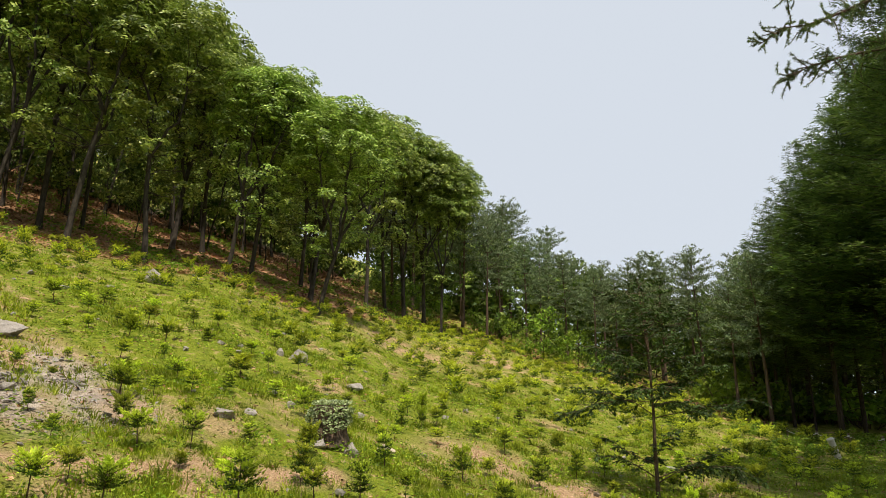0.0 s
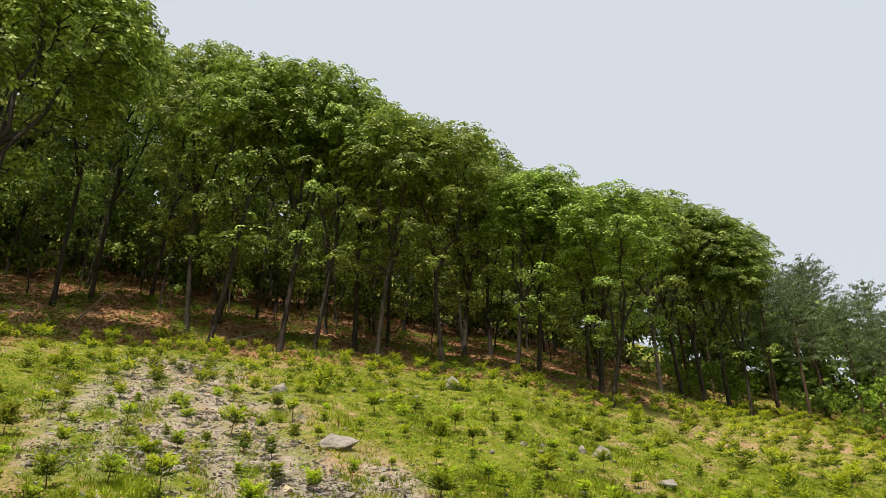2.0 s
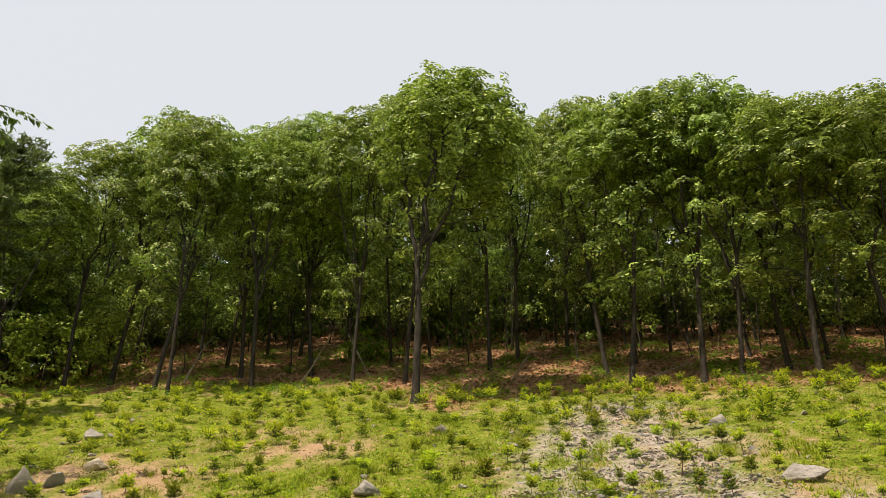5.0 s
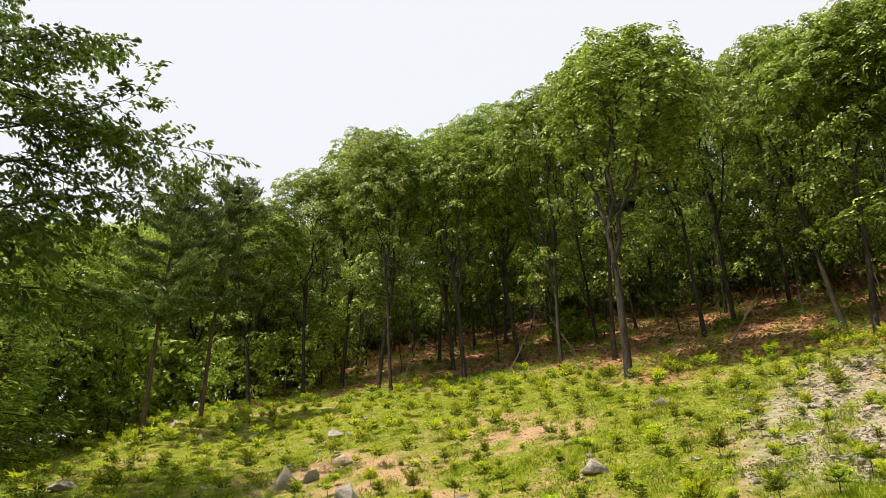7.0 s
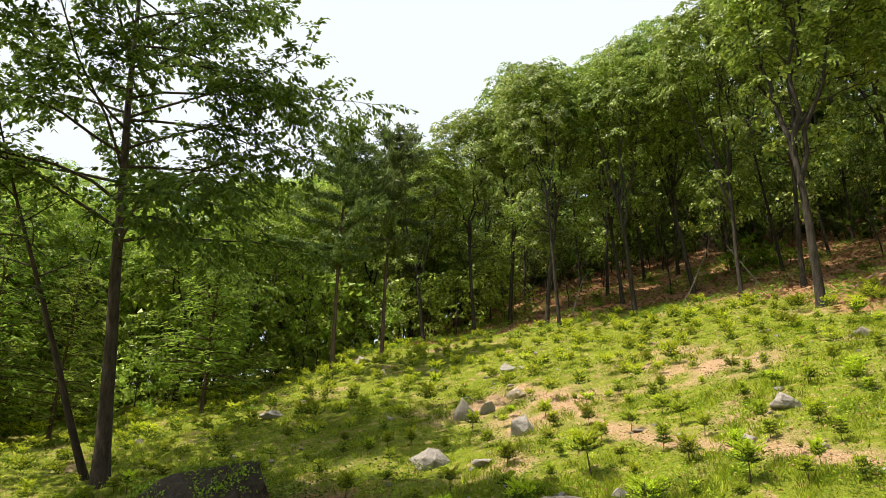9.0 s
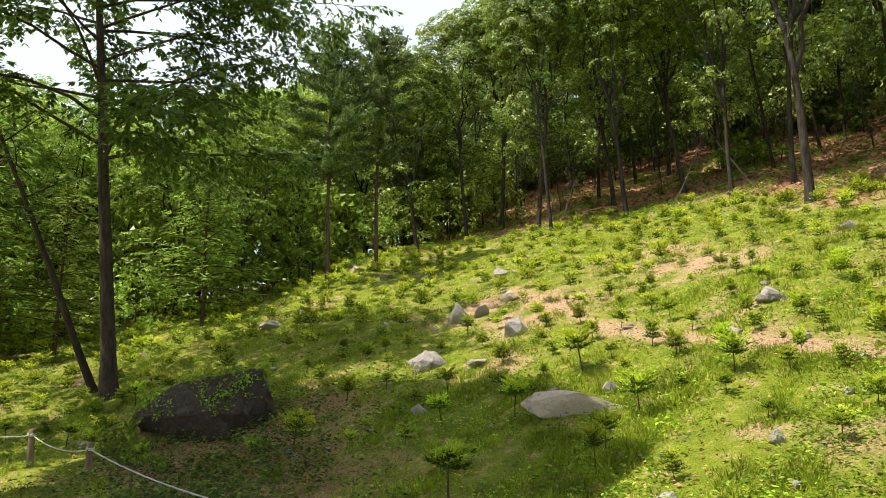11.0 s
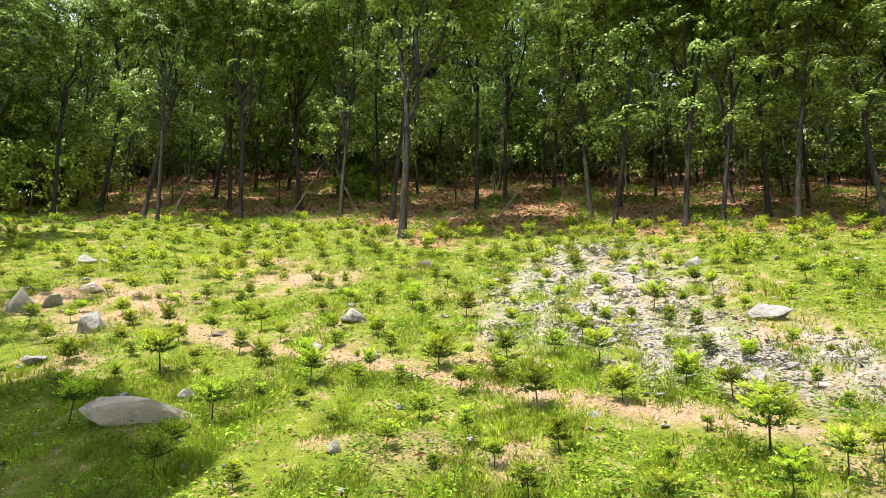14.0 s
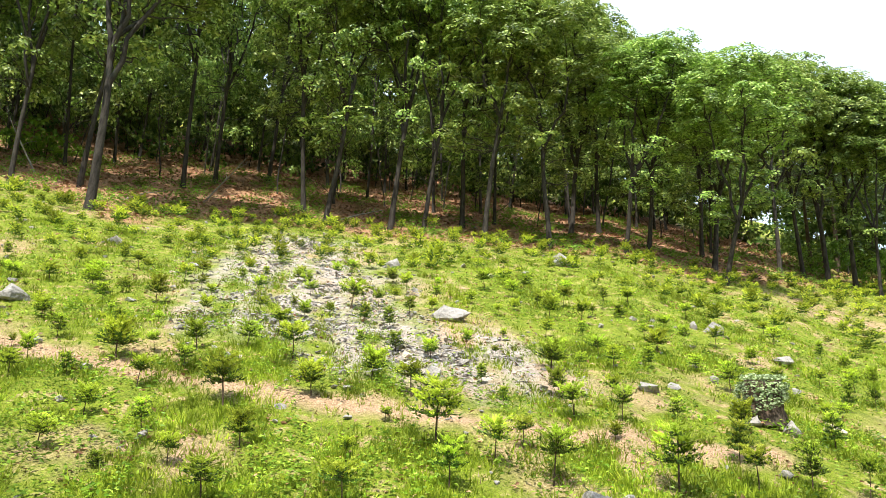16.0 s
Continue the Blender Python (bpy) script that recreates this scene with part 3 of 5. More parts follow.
def conifer(name, seed, H, spread, bare, step, wood_mat, leaf_mat, label, shape=0.8, droop=0.25, spray=0.5, tuft=False, arms=5,
            gap=0.3, dead=0, thin=0.26, bunch=4, girth=1.0, fan=0.0):
    """A needle tree: a straight stem with whorls of boughs that carry flat sprays or round tufts."""
    rng = np.random.default_rng(seed)
    thing = tagged(new(name), label, "tree")
    wood, v = Wood(), []
    zs = np.linspace(-0.5, H, 10)
    sway = np.cumsum(rng.normal(size=(10, 2)) * 0.006 * H, axis=0) * np.linspace(0, 1, 10)[:, None]
    wood.limb(np.column_stack([sway, zs]), 0.0125 * H * girth * np.linspace(1, 0.08, 10), 8)
    z = bare * H
    while z < H * 0.985:
        f = (z - bare * H) / (H * (1 - bare))
        reach = spread * (1 - f ** (1 / shape)) ** shape * (0.55 + 0.45 * min(1, f / 0.12)) + 0.25
        base = np.array([np.interp(z, zs, sway[:, 0]), np.interp(z, zs, sway[:, 1]), z])
        a0 = rng.uniform(0, 6.28)
        for i in range(arms):
            a = a0 + i * 6.28 / arms + rng.normal() * 0.25
            L = reach * rng.uniform(0.7, 1.12)
            way = np.array([math.cos(a), math.sin(a), rng.uniform(0.0, 0.3) + 0.5 * f])
            bp, _ = bent(rng, base, way, L, 4, 0.06, -droop * 0.35)
            bp[-1, 2] += L * 0.05
            wood.limb(bp, 0.02 * (0.4 + L / spread) * np.linspace(1, 0.3, 5), 4)
            n = max(2, int(L / gap))
            s = np.linspace(0.2, 1.0, n)
            k = np.minimum((s * 4).astype(int), 3)
            c = bp[k] + (bp[k + 1] - bp[k]) * (s * 4 - k)[:, None]
            c = c + rng.normal(size=c.shape) * 0.05
            d = np.array([math.cos(a), math.sin(a), 0])
            e = np.array([-math.sin(a), math.cos(a), 0])
            c = np.repeat(c, bunch, 0)
            if tuft:
                c = c + rng.normal(size=c.shape) * [0.4, 0.4, 0.18] * spray
                al = unit(rng, len(c)) + d * 0.7 + [0, 0, 0.5]
                up = unit(rng, len(c)) + [0, 0, 0.6]
                size = spray * rng.uniform(0.7, 1.2, len(c))
            else:
                sg = np.where(np.arange(len(c)) % 2, 1, -1)[:, None]
                al = d * rng.uniform(0.4, 1.0, (len(c), 1)) + e * sg * rng.uniform(0.3, 1.0, (len(c), 1)) + [0, 0, -droop] + rng.normal(size=c.shape) * 0.12
                size = spray * rng.uniform(0.6, 1.2, len(c)) * (0.6 + 0.4 * L / spread)
                c = c + rng.normal(size=c.shape) * 0.09 + al / np.linalg.norm(al, axis=1)[:, None] * size[:, None] * 0.42
                up = np.array([[0, 0, 1.0]]) + rng.normal(size=c.shape) * 0.3
                side = sg[:, 0] * rng.uniform(0, 1, len(c)) * fan * L * (1.05 - 0.85 * np.repeat(s, bunch))
                c = c + e * side[:, None] - [0, 0, 0.25] * np.abs(side)[:, None]
            v.append(blade_arrays(c, al, up, size, size * thin))
        z += step * rng.uniform(0.8, 1.2) * (1.15 - 0.45 * f)
    for i in range(dead):
        zz, a = rng.uniform(0.05, bare) * H, rng.uniform(0, 6.28)
        bp, _ = bent(rng, [0, 0, zz], [math.cos(a), math.sin(a), -0.1], rng.uniform(0.6, 1.6), 4, 0.1, -0.02)
        wood.limb(bp, 0.018 * np.linspace(1, 0.3, 5), 4)
    top = clump(rng, [*sway[-1], H], 0.25, 14, spray * 0.6, 0.62, True)
    part("trunk", wood.mesh("trunk", wood_mat), thing)
    part("crown", blade_mesh("crown", np.concatenate(v + [top]), leaf_mat), thing)
    return thing, H


USED = set()


def stand(kinds, i, x, y, H, turn, group, tilt=(0, 0), widen=1.0, wide=None, lean=0.0):
    """Sets a tree from a list of (thing, its height) at a place: the first use is the tree itself, later ones are copies."""
    thing, h0 = kinds[i % len(kinds)]
    k = H / h0
    w = wide or k * widen
    d = Vector((x, y, 0)).normalized()
    m = pose(x, y, height(x, y)) @ Matrix.Rotation(radians(lean), 4, d) @ pose(0, 0, 0, tilt[0], tilt[1], turn) @ Matrix.Diagonal((w, w, k, 1))
    if thing.name in USED:
        ob = copy_thing(thing, m @ Matrix.Diagonal([1 / q for q in thing.scale] + [1]))
    else:
        USED.add(thing.name)
        thing.matrix_basis, ob = m, thing
    return tagged(ob, group=group)

# ---- ground ----
PATH_PTS = [(-26.0, -24.0), (-17.5, -15.0), (-11.5, -9.0), (-6.0, -3.8), (-1.0, 0.0), (4.5, 4.5), (9.5, 11.5), (13.8, 20.0), (17.5, 28.5), (24.0, 40.0)]


def near_line(px, py, line):
    """Distance to a bent line."""
    best = np.full(np.shape(px), 1e9)
    for (ax, ay), (bx, by) in zip(line[:-1], line[1:]):
        dx, dy = bx - ax, by - ay
        t = np.clip(((px - ax) * dx + (py - ay) * dy) / (dx * dx + dy * dy), 0, 1)
        best = np.minimum(best, np.hypot(px - ax - t * dx, py - ay - t * dy))
    return best


# a worn soil track across the slope, and patches of bare earth and broken stone
TRACK = [(-20.5, 1.6), (-17.0, 2.2), (-14.0, 3.0), (-11.6, 4.1), (-9.3, 5.2), (-7.4, 5.9), (-6.0, 6.7), (-4.6, 7.3), (-3.0, 8.2), (-1.5, 9.4)]
SCREE = [(-12.5, 12.0, 2.3), (-14.5, 13.8, 1.8), (-16.2, 15.8, 1.5), (-10.8, 10.4, 1.9), (-9.0, 9.6, 1.5), (-7.4, 9.0, 1.3), (-6.0, 9.6, 1.5),
         (-9.9, 8.4, 1.2)]
EARTH = [(-17.8, 6.2, 1.6), (-20.5, 5.6, 1.5), (-17.5, 1.9, 1.7), (-19.5, 0.4, 1.2), (-14.2, 15.2, 1.6), (-10.4, 12.2, 1.5), (-7.0, 10.8, 1.2),
         (0.7, 12.8, 1.1), (2.2, 12.0, 0.8), (-4.8, 9.6, 1.0), (-3.1, 7.3, 0.9), (-6.3, 4.3, 0.6), (-1.0, 27.0, 2.5), (2.0, 33.0, 3.0),
         (-11.6, -4.2, 1.6), (-9.5, -3.2, 1.4), (-13.0, -3.2, 1.0)]


LEAFY = [(-11.8, -4.4, 2.0), (-9.6, -3.2, 1.9), (-8.0, -1.8, 1.2), (-13.4, -3.0, 1.0)]


def blobs(px, py, spots):
    m = np.zeros(np.shape(px))
    for bx, by, r in spots:
        m = np.maximum(m, np.clip(1.5 - np.hypot(px - bx, py - by) / r, 0, 1))
    return np.clip(m, 0, 1)


def grain(px, py, f, seed):
    """Cheap smooth noise in 0..1."""
    s = seed * 1.7
    return 0.5 + 0.17 * (np.sin(px * f + 2.1 * np.sin(py * f * 0.7 + s) + s) + np.sin(py * f * 1.13 + 1.9 * np.sin(px * f * 0.8 - s))
                         + np.sin((px + py) * f * 1.9 + s * 2))


def zones(px, py):
    d, az = np.hypot(px, py), np.degrees(np.arctan2(-px, py))
    e = np.interp(az, EDGE_AZ, EDGE_D)
    litter = np.clip((d - e + np.interp(az, [60, 68], [2.2, -2.0]) + 2.6 * (grain(px, py, 0.9, 1) - 0.5)) / 2.0, 0, 1)
    litter = litter * np.clip((98 - az) / 4, 0, 1)
    litter = np.where(np.abs(az) > 142, 0, litter) * np.clip((az - 1) / 8, 0.12, 1)
    litter = np.where(d > 66, 0, litter)
    litter = np.maximum(litter, blobs(px, py, LEAFY) * np.clip(grain(px, py, 1.6, 6) * 2.4 - 0.3, 0.3, 1))
    scree = blobs(px, py, SCREE) * np.clip(grain(px, py, 2.6, 3) * 2.4 - 0.35, 0, 1)
    earth = np.clip(1.25 - near_line(px, py, TRACK) / (0.22 + 0.25 * grain(px, py, 1.3, 5)), 0, 1)
    earth = np.maximum(earth, blobs(px, py, EARTH) * np.clip(grain(px, py, 2.0, 4) * 2.2 - 0.35, 0, 1))
    earth = np.maximum(earth, np.clip(1.3 - near_line(px, py, PATH_PTS) / 0.9, 0, 1) * np.clip((30 - py) / 8, 0, 1))
    return litter, scree, earth


def build_ground():
    az = np.concatenate([np.arange(-180, -50, 4.0), np.arange(-50, 136, 0.75), np.arange(136, 180, 4.0)])
    r, rr = [0.4], 0.4
    while rr < 3500:
        rr += max(0.14, 0.0125 * rr) if rr < 60 else rr * 0.12
        r.append(rr)
    R, A = np.meshgrid(np.array(r), np.radians(az), indexing="ij")
    x, y = -R * np.sin(A), R * np.cos(A)
    far = np.clip((R - 90) / 200, 0, 1)
    z = ground(x, y) * (1 - far) + (np.minimum(ground(x, y), 12)) * far
    rough = (grain(x, y, 2.3, 1) - 0.5) * 0.10 + (grain(x, y, 7.0, 2) - 0.5) * 0.05
    z = z + rough * np.clip((R - 4) / 3, 0.15, 1)
    n, k = R.shape
    i, j = np.meshgrid(np.arange(n - 1), np.arange(k), indexing="ij")
    q = np.stack([i * k + j, (i + 1) * k + j, (i + 1) * k + (j + 1) % k, i * k + (j + 1) % k], -1).reshape(-1, 4)[:, ::-1]
    v = np.stack([x, y, z], -1).reshape(-1, 3)
    v = np.vstack([v, [0, 0, z[0].mean()]])
    cap = np.stack([np.arange(k), (np.arange(k) + 1) % k, np.full(k, n * k)], -1)
    me = mesh_np("ground", v, [q, cap], GROUND, True)
    lit, scr, ear = zones(v[:, 0], v[:, 1])
    col = me.color_attributes.new("zone", "FLOAT_COLOR", "POINT")
    col.data.foreach_set("color", np.column_stack([lit, scr, ear, np.ones(len(v))]).astype(np.float32).ravel())
    tagged(new("ground", me), "grassy hillside with bare soil, scree and leaf litter", "ground", kind="structure")


build_ground()

# ---- oak wood along the top of the clearing ----
rng = np.random.default_rng(11)
OAKS = [oak("oak_tree", s, lab, fork=fk, mains=mn, girth=g, top=tp, base=ba)
        for s, fk, mn, g, tp, ba, lab in (
            (1, 0.44, 4, 1.0, 34, 0.30, "tall oak with a bare dark trunk and full green crown"),
            (2, 0.50, 3, 0.9, 30, 0.26, "slender oak with a narrow leafy crown"),
            (3, 0.40, 5, 1.1, 40, 0.34, "tall oak with a domed crown of fresh leaves"),
            (4, 0.36, 4, 0.95, 32, 0.24, "forked oak with steep ascending limbs"),
            (5, 0.46, 4, 1.0, 34, 0.28, "oak with wide ascending limbs and lumpy crown"))]
BACK_OAKS = [oak("oak_tree", 20 + s, "oak in the shade of the wood, thin dark trunk", top=16, under=24, whorls=20, leaf=0.21, per=6, cap=0.24, girth=0.72, fork=0.5, mains=3, base=0.08, low=1.0)
             for s in range(3)]
# place, crown radius and lean of each oak along the clearing
OAKS_LEFT = [(-33.6, 4.1, 2.3, 2), (-32.0, 4.5, 2.0, -3), (-31.4, 8.0, 2.2, 0), (-28.6, 11.8, 2.2, -2), (-22.7, 12.0, 3.5, 4), (-28.1, 14.3, 2.3, 0), (-37.3, 0.5, 2.4, 0),
             (-38.4, 2.6, 2.3, 2), (-40.8, 8.8, 2.4, 0), (-28.4, 19.4, 2.3, -2), (-29.6, 22.2, 2.4, 2), (-43.3, 11.9, 2.2, 0), (-42.4, 13.8, 2.3, 0), (-36.2, -2.2, 2.3, -3)]
OAKS_RIGHT = [(-30.9, 27.0, 2.4, 5), (-22.4, 21.8, 2.4, -3), (-19.7, 20.4, 2.5, 4), (-17.6, 22.2, 2.4, 0), (-16.1, 22.5, 2.2, 3), (-16.1, 25.7, 2.4, 2), (-13.4, 23.1, 2.4, 4),
              (-11.1, 24.3, 2.4, 0), (-12.6, 30.2, 2.4, 2), (-8.6, 26.2, 2.1, 9), (-8.1, 27.6, 2.0, 5), (-11.5, 31.2, 2.3, 0), (-7.7, 35.8, 2.4, 0), (-6.2, 30.9, 2.3, 3),
              (-4.9, 26.0, 2.1, 7), (-4.3, 37.4, 2.3, 3), (-3.5, 40.5, 2.4, 0), (-2.4, 41.5, 2.6, 2), (-1.2, 43.0, 2.6, 3), (-0.1, 42.0, 2.0, 2)]
EDGE_OAKS = [(x, y) for x, y, _, _ in OAKS_LEFT + OAKS_RIGHT]
for i, (x, y, R, lean) in enumerate(OAKS_LEFT + OAKS_RIGHT):
    R *= 1.0 if R > 3 else 1.18
    shift = math.degrees(math.atan2(10.0 * math.sin(radians(lean)), math.hypot(x, y)))
    stand(OAKS, 2 if R > 3 else i, x, y, oak_height(x, y, R, rng.uniform(-1.1, 0.2) + (1.2 if y > 29 and x < -5 else -1.6 if R > 3 else -0.7 if x > -9 else 0), shift), rng.uniform(0, 360), "oaks along the clearing", wide=R / 2.5,
          lean=lean + (3 if R > 3 else 0), tilt=(0, 0) if R > 3 else (rng.normal() * 0.8, rng.normal() * 0.8))


def scatter(rng, n, az0, az1, d0, d1, gap, taken):
    """Random places in a fan, at least gap apart from one another and from those taken. d0 and d1 count from the wood's edge."""
    out = []
    for _ in range(n):
        az = rng.uniform(az0, az1)
        d = edge(az) + d0 + (d1 - d0) * math.sqrt(rng.uniform())
        x, y = at(az, d)
        if all((x - a) ** 2 + (y - b) ** 2 > gap * gap for a, b in taken):
            taken.append((x, y))
            out.append((x, y))
    return out


taken = list(EDGE_OAKS)
for i, (x, y) in enumerate(scatter(rng, 2000, 9, 95, 3.0, 26, 3.6, taken)):
    R = rng.uniform(2.3, 3.0)
    stand(OAKS if math.hypot(x, y) < edge(math.degrees(math.atan2(-x, y))) + 7 else BACK_OAKS, i, x, y, oak_height(x, y, R, rng.uniform(-0.2, 2.4)),
          rng.uniform(0, 360), "oaks deeper in the wood", wide=R / 2.5, tilt=(rng.normal() * 2, rng.normal() * 2))

# inner young oaks wear the darkened leaf colour, not the greens of OAK_LEAF
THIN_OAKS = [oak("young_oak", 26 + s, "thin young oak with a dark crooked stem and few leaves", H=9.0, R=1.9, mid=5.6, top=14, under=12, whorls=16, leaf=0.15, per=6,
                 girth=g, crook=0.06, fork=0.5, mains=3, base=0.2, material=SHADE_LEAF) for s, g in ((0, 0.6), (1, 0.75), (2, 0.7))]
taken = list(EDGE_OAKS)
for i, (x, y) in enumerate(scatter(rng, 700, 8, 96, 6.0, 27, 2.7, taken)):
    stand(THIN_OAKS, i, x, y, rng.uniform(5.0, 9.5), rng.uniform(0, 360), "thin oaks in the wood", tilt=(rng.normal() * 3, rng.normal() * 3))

# leaf colour darkened to stand in for the gloom of the wood
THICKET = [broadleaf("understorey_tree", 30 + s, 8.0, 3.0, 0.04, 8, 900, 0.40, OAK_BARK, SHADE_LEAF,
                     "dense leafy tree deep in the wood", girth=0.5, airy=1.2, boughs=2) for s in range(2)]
taken = []
deep = scatter(rng, 420, -26, 128, 27, 35, 2.6, taken) + scatter(rng, 260, 2, 97, 17, 27, 3.6, taken) + scatter(rng, 200, 95, 136, 8, 26, 3.6, taken) + scatter(rng, 120, -27, 3, 11, 24, 3.4, taken)
for i, (x, y) in enumerate(deep):
    far_row = math.hypot(x, y) > edge(math.degrees(math.atan2(-x, y))) + 26 and x < -8
    stand(THICKET, i, x, y, rng.uniform(10.0, 14.0) if far_row else rng.uniform(6.0, 9.0), rng.uniform(0, 360), "dense trees deep in the wood")

# ---- grey-green pines beyond the foot of the slope ----
PINES = [conifer("pine_tree", 40 + s, 13.0, 2.9, 0.42, 0.85, PINE_BARK, PINE_NEEDLE, "tall pine with a thin bare trunk and grey-green crown",
                  shape=0.6, droop=0.1, spray=0.36, tuft=True, arms=6, gap=0.26, thin=0.22, dead=10, bunch=10) for s in range(3)]
pines = [(1.34, 45.5), (3.0, 46.0), (6.0, 48.5), (9.0, 49.0), (-2.5, 55.0)]
taken = list(pines)
pines += scatter(rng, 700, -27, -4.0, 1.0, 18, 3.3, taken) + scatter(rng, 200, -4.0, 5.0, 7.0, 20, 3.0, taken)
for i, (x, y) in enumerate(pines):
    stand(PINES, i, x, y, tree_height(x, y, reach=0.0) * rng.uniform(0.78, 1.0), rng.uniform(0, 360), "pines beyond the clearing")

BUSHES = [broadleaf("young_tree", 88, 4.0, 2.0, 0.05, 10, 950, 0.24, EDGE_BARK, SHRUB_LEAF, "bushy bright green young tree at the foot of the pines", low=True, rise=(0.2, 0.9))]
for i, (az, d, h) in enumerate(((-8.4, 44.0, 3.4), (-9.9, 45.5, 2.4), (-11.3, 46.0, 2.8), (-12.8, 46.0, 1.8), (-5.7, 46.0, 2.2), (-15.0, 45.0, 1.6), (0.5, 45.0, 2.4), (2.6, 46.0, 2.8), (5.0, 44.0, 2.0), (-2.6, 47.0, 1.8), (-20.5, 40.0, 2.0), (-22.5, 42.0, 2.4), (-25.0, 46.0, 3.0))):
    stand(BUSHES, 0, *at(az, d), h, i * 75, "bright bushes at the foot of the pines")

# ---- dark spruces on the right ----
SPRUCES = [conifer("spruce_tree", 60 + s, 17.0, 4.6, 0.24, 0.62, DARK_BARK, SPRUCE_NEEDLE, "tall dark spruce with a thin bare foot and tiered boughs",
                    shape=0.85, droop=0.0, spray=0.30, arms=7, gap=0.28, thin=0.26, dead=14, bunch=20, girth=0.6, fan=0.20) for s in range(2)]
NEAR_SPRUCE = [conifer("spruce_tree", 66, 17.0, 3.6, 0.30, 0.58, DARK_BARK, SPRUCE_NEEDLE, "dark spruce with layered boughs close to the road",
                       shape=0.85, droop=0.0, spray=0.16, arms=7, gap=0.16, thin=0.24, dead=10, bunch=34, girth=0.7, fan=0.20)]
for i, (az, el, d, w) in enumerate(((-26.8, 17.4, 37, 1.0), (-29.8, 21.2, 32, 0.95), (-33.0, 23.8, 30, 1.0), (-31.2, 20.0, 36, 1.0), (-35.3, 26.5, 29, 1.1), (-24.6, 14.0, 44, 1.1),
                                    (-28.0, 18.0, 41, 1.2), (-38.5, 30.0, 27, 1.1), (-33.8, 23.0, 40, 1.3), (-36.8, 27.0, 36, 1.3), (-41.5, 33.0, 25, 1.0), (-34.2, 25.0, 33, 1.25), (-30.4, 20.5, 44, 1.4),
                                    (-27.6, 16.0, 47, 1.4), (-37.5, 28.0, 31, 1.2))):
    x, y = at(az, d)
    stand(SPRUCES, i, x, y, 1.6 + d * math.tan(radians(el)) - height(x, y), i * 47, "dark spruces by the road", widen=w)
stand(NEAR_SPRUCE, 0, *at(-40.0, 18.0), 17.0, 40, "dark spruces by the road", widen=0.85)
for i in range(44):
    stand(THICKET, i, *at(-22.5 - 0.62 * i, rng.uniform(44, 58)), rng.uniform(4.0, 9.0), i * 70, "low trees behind the spruces")
for i in range(7):
    x, y = at(-27.5 - 2.2 * i + rng.normal() * 0.4, rng.uniform(30, 38))
    stand(SPRUCES, i, x, y, rng.uniform(8.5, 10.5) + 0.4 * i, i * 61, "dark spruces by the road", widen=0.8)

# ---- mixed wood on the left ----
MIXED = [oak("broadleaf_tree", 80 + s, "leafy broadleaf tree at the wood's edge", H=14.0, R=2.8, mid=8.4, top=36, under=30, whorls=30, leaf=0.18, per=8, cap=0.20, base=0.10, fork=0.4,
             bark=EDGE_BARK, material=RIDGE_LEAF) for s in range(3)]
EDGE_PINES = [conifer("pine_tree", 48, 13.0, 2.7, 0.44, 0.8, PINE_BARK, EDGE_NEEDLE, "pine with a dense grey-green crown at the wood's edge",
                       shape=0.6, droop=0.1, spray=0.34, tuft=True, arms=6, gap=0.20, thin=0.26, dead=6, bunch=20, girth=0.75)]
LEFT_PINES = [at(97.2, 28.7), at(101.3, 26.8)]
taken = list(LEFT_PINES)
for i, (x, y) in enumerate(LEFT_PINES):
    stand(EDGE_PINES, i, x, y, tree_height(x, y, reach=0.0) * 1.08, rng.uniform(0, 360), "pines at the wood's edge")
for i, (x, y) in enumerate(scatter(rng, 600, 94.5, 138, 1.5, 22, 3.4, taken)):
    R = rng.uniform(2.2, 3.2)
    stand(MIXED, i, x, y, oak_height(x, y, R, rng.uniform(-1.0, 2.5)), rng.uniform(0, 360), "broadleaf trees on the ridge", wide=R / 2.8)
EDGE_LOW = [broadleaf("understorey_tree", 86 + s, 6.0, 2.2, 0.06, 10, 950, 0.28, EDGE_BARK, RIDGE_LEAF, "leafy young tree filling the wood's edge", low=True,
                      rise=(0.2, 0.9)) for s in range(2)]
taken = list(LEFT_PINES)
for i, (x, y) in enumerate(scatter(rng, 160, 95, 137, 1.0, 13, 2.4, taken) + scatter(rng, 60, 85, 97, 5.0, 13, 2.2, taken)):
    stand(EDGE_LOW, i, x, y, rng.uniform(3.0, 6.5), rng.uniform(0, 360), "young trees at the foot of the ridge")
LARCHES = [conifer("larch_tree", 90, 7.0, 2.2, 0.12, 0.44, PINE_BARK, LARCH_NEEDLE, "young larch with light green layered boughs", shape=0.9, droop=0.2,
                    spray=0.42, arms=7, gap=0.2, thin=0.22)]
taken = list(LEFT_PINES)
for i, (x, y) in enumerate(scatter(rng, 110, 101, 137, 0.0, 5.0, 1.7, taken)):
    stand(EDGE_LOW, i, x, y, rng.uniform(1.6, 3.2), rng.uniform(0, 360), "bushy young trees below the ridge", widen=1.2)
for az, d, h in ((111.0, 26.5, 7.0), (121, 25.5, 6.0), (126, 26, 8.0), (131, 26, 7.0)):
    stand(LARCHES, 0, *at(az, d), h, az * 3, "young larches at the ridge")

